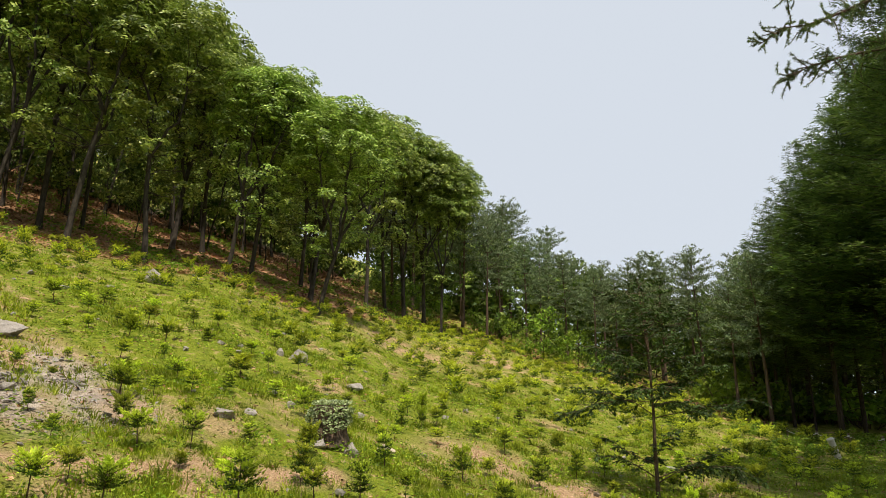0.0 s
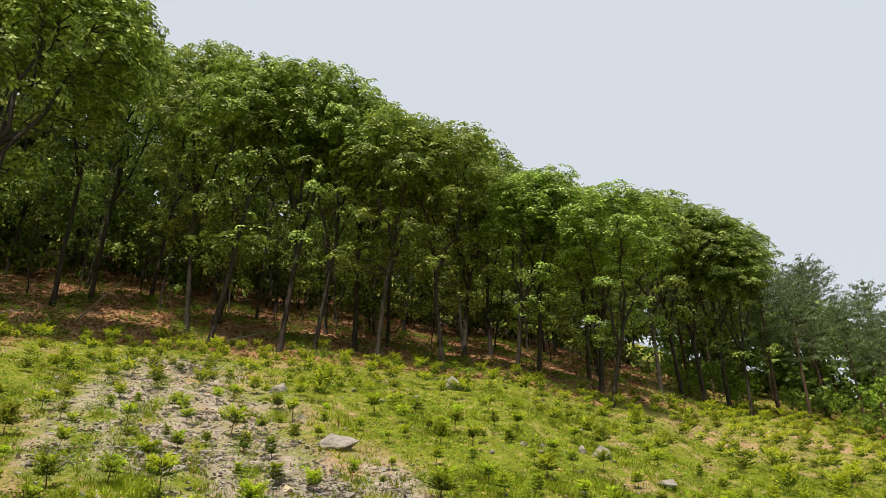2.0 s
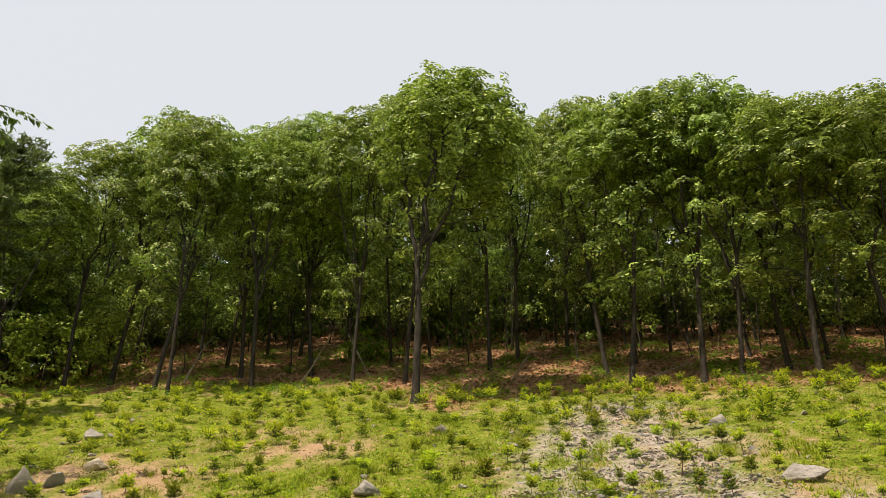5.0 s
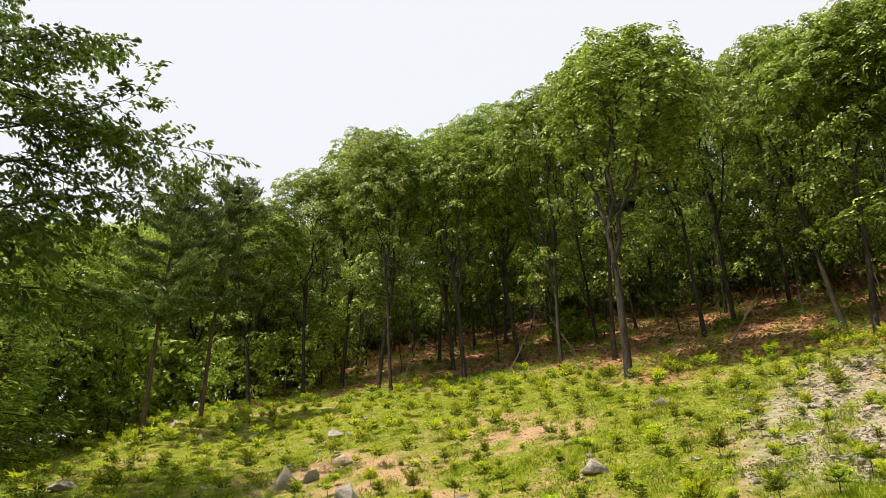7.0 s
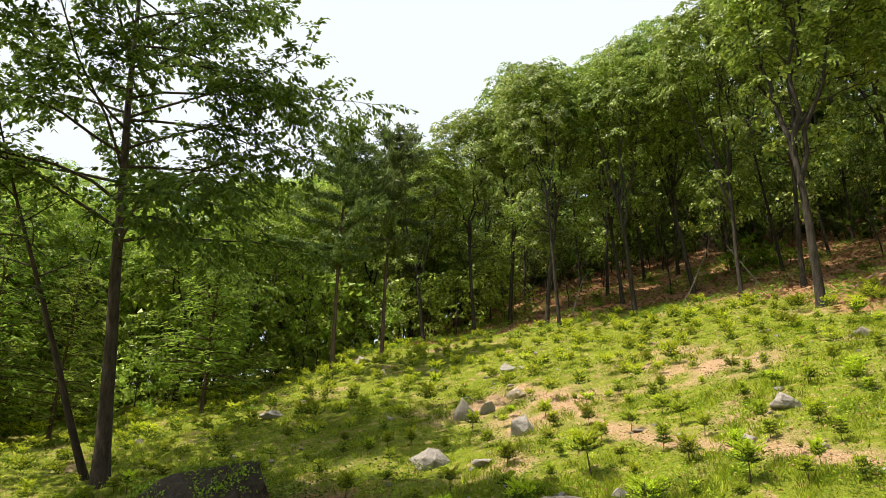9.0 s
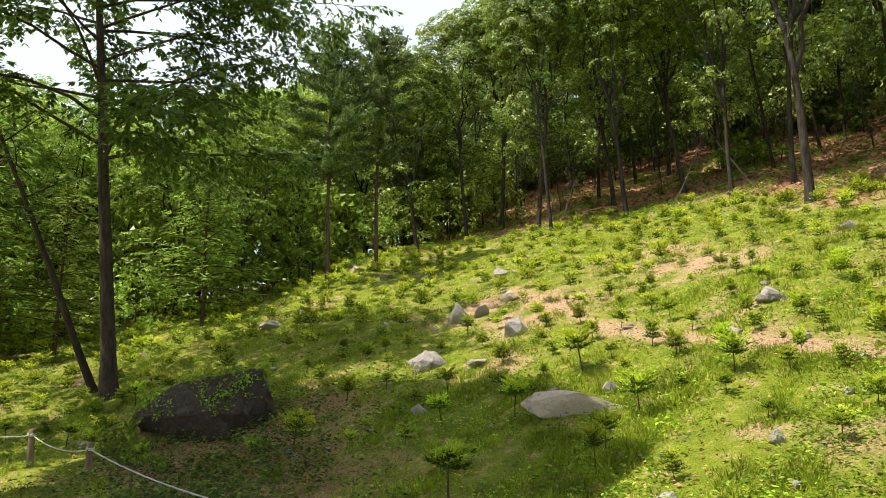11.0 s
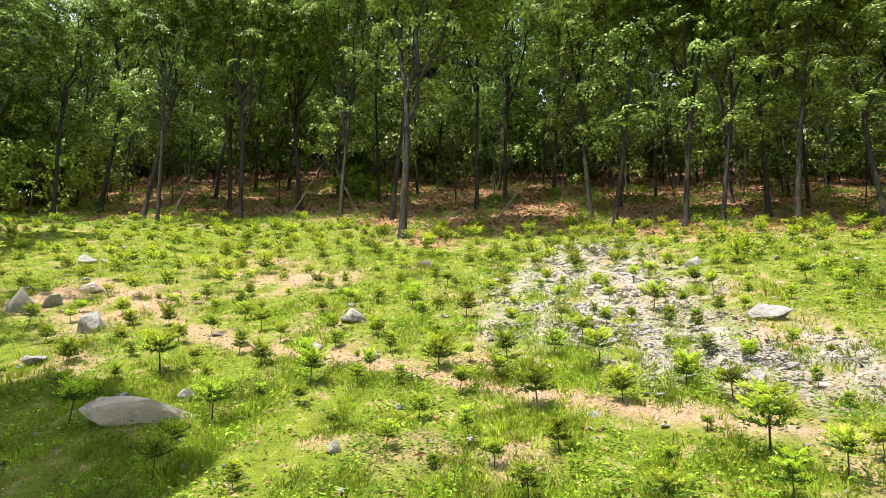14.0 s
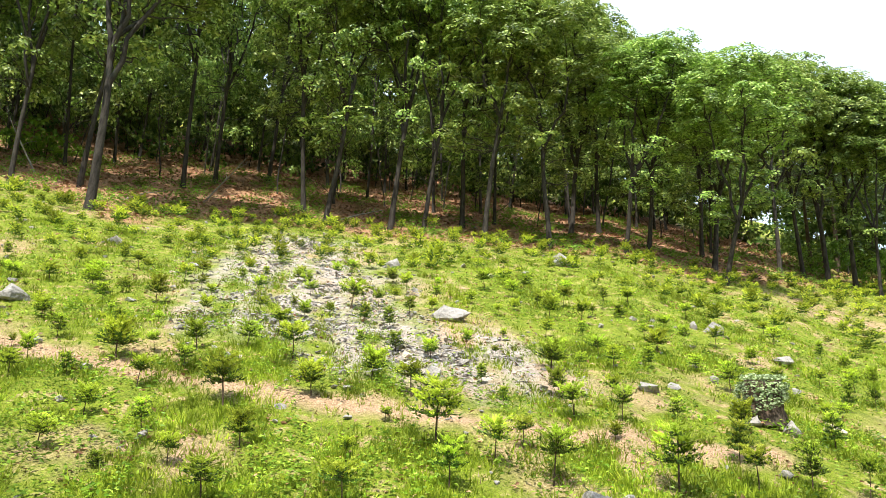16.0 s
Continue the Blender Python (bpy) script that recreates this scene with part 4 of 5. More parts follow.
# ---- the tall tree at the bend of the road, and the one overhead ----
ROADSIDE = [spray_tree("roadside_tree", 101, "tall roadside tree with a straight trunk and open layered crown", 17.0, 6.6, 0.34, 42, 0.165, EDGE_BARK, EDGE_LEAF, twigs=6, step=0.26,
                       long_limbs=((0.60, 118, 7.2, 0.25), (0.56, 104, 5.4, 0.2), (0.70, 130, 5.8, 0.3), (0.66, 95, 5.2, 0.25)))]
stand(ROADSIDE, 0, -16.1, -8.3, 17.0, 0, "roadside trees", tilt=(3.4, -0.8))
LEANING = [spray_tree("leaning_tree", 102, "slender leaning tree beside the tall roadside tree", 9.0, 2.6, 0.5, 18, 0.11, EDGE_BARK, EDGE_LEAF, twigs=4, step=0.3)]
stand(LEANING, 0, -16.5, -8.9, 9.5, 0, "roadside trees", lean=-24)
# trees on the near side of the road, whose shade falls across the foot of the slope
NEAR_SIDE = [oak("shade_tree", 111, "tall broad tree on the near side of the road", H=19.0, R=5.5, mid=15.0, top=70, under=50, whorls=110, leaf=0.34, cap=0.4, base=0.62, fork=0.5, lobe=0.26,
                 bark=EDGE_BARK, material=EDGE_LEAF)]
for i, (x, y, h) in enumerate(((-8.6, -9.0, 18.5), (-1.5, -9.0, 18.5), (4.2, -1.6, 18.0), (7.5, -1.0, 18.0), (12.5, 8.5, 18.0), (5.0, -11.0, 18.0))):
    stand(NEAR_SIDE, 0, x, y, h, 70 + i * 110, "trees on the near side of the road", wide=0.78 if i == 0 else 0.88)
OVERHANG = [conifer("overhanging_pine", 103, 20.0, 4.0, 0.66, 0.8, PINE_BARK, SPRUCE_NEEDLE, "roadside pine with long dark overhanging boughs", shape=0.55,
                    droop=0.3, spray=0.11, tuft=True, arms=6, gap=0.1, dead=4, thin=0.2, bunch=14)]
stand(OVERHANG, 0, *at(-49, 12.5), 20.0, 0, "roadside trees")


def overhang_bough(tree, az, el, reach, z):
    """One long bough that sags out over the road, feathered with short needles."""
    r = np.random.default_rng(int(az * -10))
    base = np.array([*at(-49, 12.5), height(*at(-49, 12.5)) + z])
    tip = np.array([*at(az, reach), 1.6 + reach * math.tan(radians(el))])
    s = np.linspace(0, 1, 14)[:, None]
    line = base * (1 - s) + tip * s + [0, 0, 1.0] * (0.5 * s * (1 - s)) + r.normal(size=(14, 3)) * 0.03 - np.array(tree.matrix_basis.translation)
    w, c, al = Wood(), [], []
    w.limb(line, 0.05 * np.linspace(1, 0.12, 14), 6)
    for k in range(4, 13):
        for side in range(13):
            way = line[k] - line[k - 1] + r.normal(size=3) * [0.3, 0.3, 0.10] - [0, 0, 0.08]
            q, _ = bent(r, line[k] + (line[k + 1] - line[k]) * r.uniform(), way, r.uniform(0.16, 0.5), 4, 0.3, -0.05)
            w.limb(q, 0.01 * np.linspace(1, 0.3, 5), 4)
            n = 130
            f = r.uniform(0.15, 1.0, n) * 4
            i = np.minimum(f.astype(int), 3)
            p = q[i] + (q[i + 1] - q[i]) * (f - i)[:, None]
            a = unit(r, n) + (q[-1] - q[0]) * 1.2
            c.append(p + a * 0.018)
            al.append(a)
    bough = part("bough", w.mesh("bough", PINE_BARK), tree)
    c, al = np.concatenate(c), np.concatenate(al)
    size = r.uniform(0.025, 0.05, len(c))
    part("needles", blade_mesh("needles", blade_arrays(c, al, unit(r, len(c)), size, size * 0.22), SPRUCE_NEEDLE), bough)


for az, el, reach, z in ((-27.9, 28.6, 10.0, 8.6), (-29.6, 26.0, 9.6, 7.4), (-29.9, 31.8, 10.2, 9.4)):
    overhang_bough(OVERHANG[0][0], az, el, reach, z)

# a slim young maple beside the road
YOUNG = [spray_tree("young_maple", 105, "slim young maple with flat layers of leaves, coloured dark for shade", 4.6, 1.9, 0.40, 38, 0.085, STEM, SHADED_MAPLE_LEAF, step=0.085, twigs=4, rise=(0.2, 0.7),
                    long_limbs=((0.17, 160, 1.3, 0.85), (0.15, -20, 1.5, 0.75), (0.17, -8, 2.3, 0.42), (0.22, 150, 1.2, 0.5), (0.2, 60, 1.2, 0.6), (0.24, -100, 1.2, 0.6)))]
stand(YOUNG, 0, 3.72, 12.37, 3.9, 0, "young maples")

# ---- shrubs under the trees ----
rng = np.random.default_rng(23)


def shrub(seed, leaves, leaf, label):
    r = np.random.default_rng(seed)
    thing = tagged(new("shrub"), label, "shrub")
    wood, v = Wood(), []
    for i in range(7):
        a = i * 0.9 + r.uniform(0, 0.5)
        p, _ = bent(r, [0, 0, -0.15], [math.cos(a) * 0.7, math.sin(a) * 0.7, 1.0], r.uniform(0.7, 1.1), 5, 0.15, 0.05)
        wood.limb(p, 0.014 * np.linspace(1, 0.3, 6), 4)
        for q in (p[3], p[4], p[5]):
            v.append(clump(r, q, r.uniform(0.2, 0.34), leaves // 21, leaf))
    part("stem", wood.mesh("stem", STEM), thing)
    part("foliage", leaf_mesh("foliage", np.concatenate(v), SHRUB_LEAF), thing)
    return thing, 1.1


def mass(name, label, category, kinds, rows, mat):
    """Plants too far and too many to count, gathered into one object; rows of (x, y, height, width)."""
    v = []
    for k, (x, y, h, w) in enumerate(rows):
        thing, h0 = kinds[k % len(kinds)]
        ch = [c for c in thing.children if c.name.split(".")[0] == "foliage"][0]
        co = np.empty(len(ch.data.vertices) * 3, np.float32)
        ch.data.vertices.foreach_get("co", co)
        m = np.array(pose(x, y, height(x, y), 0, 0, k * 77.0) @ Matrix.Diagonal((h / h0 * w, h / h0 * w, h / h0, 1)))
        v.append(co.reshape(-1, 3) @ m[:3, :3].T + m[:3, 3])
    tagged(new(name, leaf_mesh(name, np.concatenate(v), mat)), label, category, kind="stuff")


SHRUBS = [shrub(s, 210, 0.165, lab) for s, lab in ((201, "low bright green shrub under the oaks"), (202, "leafy green shrub at the wood's edge"),
                                                  (203, "loose green shrub on leaf litter"))]
taken = []
for i, (x, y) in enumerate(scatter(rng, 260, -25, 100, 1.5, 14, 1.5, taken)):
    stand(SHRUBS, i, x, y, rng.uniform(0.16, 0.5), rng.uniform(0, 360), "low shrubs at the wood's edge", widen=1.3)
deep = [(x, y, rng.uniform(1.4, 3.4), 1.0) for x, y in scatter(rng, 130, -25, 105, 11, 30, 3.0, taken)]
deep += [(x, y, rng.uniform(2.8, 4.6), 1.3) for x, y in scatter(rng, 200, -26, 128, 26, 34, 3.4, taken)]
deep += [(x, y, rng.uniform(1.2, 3.4), 1.15) for x, y in scatter(rng, 160, -26, 6, 0, 24, 2.3, taken)]
# same shrub shapes as at the edge, their leaves coloured dark for shade
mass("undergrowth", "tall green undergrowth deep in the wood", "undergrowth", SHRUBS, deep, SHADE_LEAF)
for az, d, h in ((65.5, 38.0, 3.0), (66.6, 38.5, 2.4), (-6.0, 43.5, 1.2), (-12, 42, 1.2)):
    stand(SHRUBS, 1, *at(az, d), h * 0.75, az * 5, "bright shrubs in the sun", widen=1.1)

for x, y, h in ((-12.9, -6.5, 1.0), (-12.2, -6.0, 0.8), (-12.0, -3.6, 0.6), (-13.2, -3.2, 0.5), (-14.6, -6.6, 0.9), (-15.2, -5.2, 0.6), (-11.4, -5.0, 0.6), (-10.6, -3.0, 0.45),
                (-14.4, -4.4, 0.55), (-14.7, -5.3, 0.6), (-14.0, -3.9, 0.4), (-12.6, -4.2, 0.3), (-11.9, -5.6, 0.5), (-9.4, -3.8, 0.35), (-8.6, -2.6, 0.3), (-10.1, -4.4, 0.4)):
    stand(SHRUBS, int(h * 10), x, y, h * 0.7, h * 700, "shrubs round the dark boulder", widen=1.1)
for i in range(26):
    stand(SHRUBS, i, *at(100 + i, 23.5 + rng.uniform(-2, 2) + (4 if i < 6 else 0)), rng.uniform(0.2, 0.42), i * 50, "low shrubs on the crest", widen=1.5)

for i in range(60):
    stand(SHRUBS, i, *at(-23.0 - 17 * rng.uniform(), rng.uniform(21, 34)), rng.uniform(0.2, 0.6), i * 50, "weedy shrubs at the foot of the spruces", widen=1.4)
for i in range(46):
    stand(SHRUBS, i, *at(-22.0 - 0.5 * i, rng.uniform(38, 50)), rng.uniform(1.2, 2.6), i * 50, "tall shrubs behind the spruces", widen=1.2)

# ---- rocks ----


def rock(label, x, y, w, h, seed, material, turn=0.0, deep=0.8, sink=0.25, points=14, flat=1.0, wedge=0.0, name="rock", category="rock"):
    """A broken block: the hull of a few random corners, its faces slightly hollowed and roughened, half sunk in the soil."""
    r = np.random.default_rng(seed)
    bm = bmesh.new()
    for p in unit(r, points) * r.uniform(0.8, 1.1, (points, 1)):
        bm.verts.new((p[0], p[1], np.clip(p[2], -flat, flat)))
    hull = bmesh.ops.convex_hull(bm, input=bm.verts)
    bmesh.ops.delete(bm, geom=[g for g in hull["geom_interior"] if isinstance(g, bmesh.types.BMVert)], context="VERTS")
    bmesh.ops.bevel(bm, geom=bm.edges[:], offset=0.035, segments=1, affect="EDGES")
    bmesh.ops.triangulate(bm, faces=bm.faces[:])
    for _ in range(3 if w > 0.6 else 2):
        bmesh.ops.subdivide_edges(bm, edges=[e for e in bm.edges if e.calc_length() > 0.2], cuts=1, use_grid_fill=True)
        bmesh.ops.triangulate(bm, faces=bm.faces[:])
    off = Vector(r.uniform(-50, 50, 3))
    for v in bm.verts:
        c = v.co.copy()
        c += c.normalized() * (noise.fractal(c * 1.8 + off, 1.0, 2.0, 4) * 0.085 + noise.noise(c * 7 + off) * 0.03)
        z = max(0.0, c.z)
        c.x, c.y = c.x * (1 - wedge * z) + 0.35 * wedge * z, c.y * (1 - wedge * z)
        v.co = Vector((c.x * w * 0.55, c.y * w * 0.55 * deep, c.z * h * 0.66))
    bmesh.ops.recalc_face_normals(bm, faces=bm.faces[:])
    me = bpy.data.meshes.new(name)
    bm.to_mesh(me)
    bm.free()
    me.polygons.foreach_set("use_smooth", np.full(len(me.polygons), True))
    me.set_sharp_from_angle(angle=radians(22))
    me.materials.append(material)
    ob = tagged(new(name, me), label, category)
    ob.matrix_basis = pose(x, y, height(x, y) + h * (0.42 - sink), r.normal() * 6, r.normal() * 6, turn)
    return ob


LIGHT, PALE, WARM = "pale grey granite rock half sunk in grass", "small pale stone lying in the grass", "large flat sand-coloured rock in the grass"
ROCKS_RIGHT = [(-7.59, 11.41, 0.86, 0.40), (-11.81, 14.93, 0.50, 0.42), (-17.33, 9.86, 0.46, 0.34), (-12.71, 5.52, 0.64, 0.34), (-8.16, 6.71, 0.22, 0.18),
               (-11.49, 4.26, 0.32, 0.24), (-6.67, 8.80, 0.25, 0.18), (-5.85, 8.31, 0.34, 0.20), (-3.49, 16.36, 0.50, 0.42), (-3.27, 10.45, 0.40, 0.20),
               (-1.96, 15.28, 0.56, 0.24), (-2.70, 12.22, 0.20, 0.18), (-0.96, 11.5, 0.46, 0.20), (-3.04, 10.88, 0.28, 0.18), (-3.9, 16.2, 0.24, 0.24),
               (-1.4, 10.76, 0.26, 0.26), (-1.85, 10.55, 0.36, 0.18)]
ROCKS_LEFT = [(-18.0, -0.28, 0.80, 0.85), (-18.2, 0.45, 0.60, 0.42), (-15.81, 1.01, 0.86, 0.66), (-14.96, -0.84, 1.15, 0.55), (-21.09, -5.95, 0.95, 0.30),
              (-23.37, 1.33, 0.80, 0.40), (-25.09, -1.29, 0.80, 0.34), (-19.29, 1.26, 0.66, 0.40), (-14.27, 0.22, 0.46, 0.24), (-25.6, -3.14, 0.40, 0.36),
              (-7.69, 3.07, 0.24, 0.2), (-29.6, -4.6, 0.9, 0.4), (-12.4, -0.9, 0.36, 0.2)]
for i, (x, y, w, h) in enumerate(ROCKS_RIGHT + ROCKS_LEFT):
    rock(LIGHT if w > 0.35 else PALE, x, y, w, h, 341 + i, WARM_ROCK if i in (4, 6, 12, 24) else ROCK, turn=i * 47, points=13, wedge=(0.8, 0.0, 0.35, 0.3)[i % 4] if i != 17 else 0.85)
rock(WARM, -10.5, 1.5, 1.65, 0.56, 350, WARM_ROCK, turn=80, deep=0.45, sink=0.3, flat=0.6)
rock("grey boulder in the shade of the oaks", -8.84, 20.45, 0.95, 0.7, 351, ROCK, turn=20)
boulder = rock("big dark boulder overgrown with creeper, deep shade put into its colour", -13.7, -5.2, 2.7, 1.6, 356, DARK_ROCK, turn=70, deep=0.7, sink=0.24, flat=0.55, points=24)
def creeper(ob, seed, n, size):
    """Small leaves that grow over the top of a rock, thickest where it is flattest."""
    r = np.random.default_rng(seed)
    me = ob.data
    co, no = np.empty(len(me.vertices) * 3, np.float32), np.empty(len(me.vertices) * 3, np.float32)
    me.vertices.foreach_get("co", co)
    me.vertex_normals.foreach_get("vector", no)
    co, no = co.reshape(-1, 3), no.reshape(-1, 3)
    w = np.clip(no[:, 2] + 0.15, 0, 1) ** 1.5 * (grain(co[:, 0], co[:, 1], 3.0, 4) > 0.42)
    i = r.choice(len(co), n, p=w / w.sum())
    c = co[i] + r.normal(size=(n, 3)) * 0.05 + no[i] * r.uniform(0.0, 0.07, (n, 1))
    part("creeper", leaf_mesh("creeper", leaf_arrays(c, unit(r, n), no[i] + r.normal(size=(n, 3)) * 0.4, size * r.uniform(0.6, 1.3, n), size * 0.5), HERB), ob, "low green creeper over the top")


creeper(boulder, 61, 1500, 0.07)
rock("grey rock at the edge of the road", -2.5, 6.2, 0.6, 0.3, 353, ROCK, turn=20)


def dead_branch(x, y, length, lean, turn):
    """A pale dead limb, broken off and propped among the trunks."""
    r = np.random.default_rng(int(abs(x) * 100))
    thing = tagged(new("dead_branch"), "pale dead branch leaning among the oaks", "branch", "dead branches")
    thing.matrix_basis = pose(x, y, height(x, y) - 0.05, 0, lean, turn)
    w = Wood()
    p, _ = bent(r, [0, 0, 0], [0, 0, 1], length, 8, 0.08, 0.0)
    w.limb(p, 0.045 * np.linspace(1, 0.3, 9), 7)
    part("limb", w.mesh("limb", DEAD_WOOD), thing)
    for k in (4, 6):
        w = Wood()
        q, _ = bent(r, p[k], r.normal(size=3) * [1, 1, 0.3] + [0, 0, 0.6], length * 0.25, 4, 0.15, 0.0)
        w.limb(q, 0.018 * np.linspace(1, 0.3, 5), 5)
        part("twig", w.mesh("twig", DEAD_WOOD), thing)


for az, d, length, lean, turn in ((72.0, 33.0, 3.2, 28, 40), (66.0, 33.5, 2.6, -35, 80), (54.0, 31.0, 3.0, 50, 10), (81.0, 35.0, 3.4, 22, 130),
                                  (43.0, 30.0, 2.4, 78, 60), (30.0, 30.0, 2.8, 74, 150), (60.0, 29.5, 2.2, 82, 20)):
    dead_branch(*at(az, d), length, lean, turn)


# ---- ivy-covered stump ----
def ivy_stump(x, y):
    r = np.random.default_rng(77)
    thing = tagged(new("ivy_stump"), "old broken stump overgrown with pale ivy", "stump")
    thing.matrix_basis = pose(x, y, height(x, y) - 0.05, 0, 0, 30) @ Matrix.Diagonal((0.92, 0.92, 0.66, 1))
    bm = bmesh.new()
    bmesh.ops.create_cone(bm, cap_ends=True, segments=24, radius1=0.36, radius2=0.27, depth=0.95)
    bmesh.ops.subdivide_edges(bm, edges=bm.edges[:], cuts=2, use_grid_fill=True)
    for v in bm.verts:
        v.co.z += 0.42
        k = 1 + 0.22 * noise.noise(v.co * 3.0) + 0.15 * noise.noise(v.co * 7.0)
        v.co.x *= k
        v.co.y *= k
        if v.co.z > 0.7:
            v.co.z += 0.12 * noise.noise(v.co * 5.0)
    me = bpy.data.meshes.new("stump")
    bm.to_mesh(me)
    bm.free()
    me.materials.append(PINE_BARK)
    part("stump", me, thing)
    n = 2000
    a = r.uniform(0, 6.28, n)
    z = 0.98 - 0.8 * r.uniform(0, 1, n) ** 1.15 * (0.75 - 0.25 * np.sin(a + 1.2))
    lump = [1 + 0.22 * noise.noise(q * 3.0) + 0.15 * noise.noise(q * 7.0) for q in (Vector((0.32 * math.cos(b), 0.32 * math.sin(b), h - 0.42)) for b, h in zip(a, z))]
    rad = (0.38 - 0.09 * z) * np.array(lump) + r.uniform(0.0, 0.09, n)
    rad = np.where(z > 0.86, rad * r.uniform(0, 1, n) ** 0.5, rad)
    c = np.column_stack([np.cos(a) * rad, np.sin(a) * rad, z + (0.05 * (z > 0.86))])
    out = np.column_stack([np.cos(a), np.sin(a), 0.5 + 2.0 * (z > 0.86)]) + r.normal(size=(n, 3)) * 0.3
    part("ivy", leaf_mesh("ivy", leaf_arrays(c, r.normal(size=(n, 3)) - [0, 0, 0.6], out, r.uniform(0.035, 0.06, n), r.uniform(0.035, 0.05, n)), IVY_LEAF), thing,
         "pale variegated ivy leaves")


ivy_stump(-1.78, 10.95)


# ---- rope fence along the road ----
def post(x, y, h, tilt=(0, 0), label="weathered round wooden fence post", radius=0.055):
    thing = tagged(new("fence_post"), label, "fence post", "rope fence posts")
    thing.matrix_basis = pose(x, y, height(x, y), *tilt, 0)
    w = Wood()
    w.limb([(0, 0, -0.3), (0, 0, 0.0), (0.004, 0, h * 0.5), (0, 0.004, h - 0.02), (0, 0, h), (0, 0, h + 0.002)],
           [radius, radius, radius * 0.97, radius * 0.95, radius * 0.8, 0.001], 12)
    part("shaft", w.mesh("shaft", POST_WOOD), thing)
    w = Wood()
    ring = [(radius * 1.1 * math.cos(t), radius * 1.1 * math.sin(t), h - 0.12 + 0.004 * t) for t in np.linspace(0, 12.5, 26)]
    w.limb(ring, [0.012] * len(ring), 5)
    part("rope_binding", w.mesh("rope_binding", ROPE), thing, "pale rope wound round the post")
    return (x, y, height(x, y) + h - 0.11)


def rope(a, b, sag):
    w = Wood()
    s = np.linspace(0, 1, 15)
    p = np.outer(1 - s, a) + np.outer(s, b)
    p[:, 2] -= sag * 4 * s * (1 - s)
    w.limb(p, [0.010] * 15, 6)
    tagged(new("rope", w.mesh("rope", ROPE)), "slack pale rope strung between fence posts", "rope", "fence ropes")


FENCE_LEFT = [(-15.5, -16.5, 0.6), (-12.8, -10.8, 0.6), (-12.26, -7.64, 0.64), (-11.71, -6.33, 0.52), (-7.2, -1.8, 0.46), (-4.6, 0.2, 0.5), (-2.6, 2.6, 0.5)]
tops = [post(x, y, h, (rng.normal() * 3, rng.normal() * 3)) for x, y, h in FENCE_LEFT]
for a, b in zip(tops[:-1], tops[1:]):
    rope(a, b, 0.12)
FENCE_RIGHT = [(13.4, 27.2), (14.0, 26.2), (14.6, 25.2), (15.2, 24.2), (15.7, 23.2), (16.2, 22.2)]
tops = [post(x, y, 0.34, label="low dark wooden post beside the road", radius=0.04) for x, y in FENCE_RIGHT]
for a, b in zip(tops[:-1], tops[1:]):
    rope(a, b, 0.1)


def leaning_pipe(x, y):
    thing = tagged(new("leaning_pipe"), "short pale pipe leaning beside the road", "pipe")
    thing.matrix_basis = pose(x, y, height(x, y), 0, -24, 25)
    w = Wood()
    w.limb([(0, 0, -0.1), (0, 0, 0.3), (0, 0, 0.62)], [0.09, 0.09, 0.09], 18)
    part("tube", w.mesh("tube", PLASTIC), thing)
    w = Wood()
    w.limb([(0, 0, 0.60), (0, 0, 0.62), (0, 0, 0.64), (0, 0, 0.642)], [0.1, 0.1, 0.095, 0.001], 18)
    part("cap", w.mesh("cap", PLASTIC), thing)


leaning_pipe(11.0, 19.6)


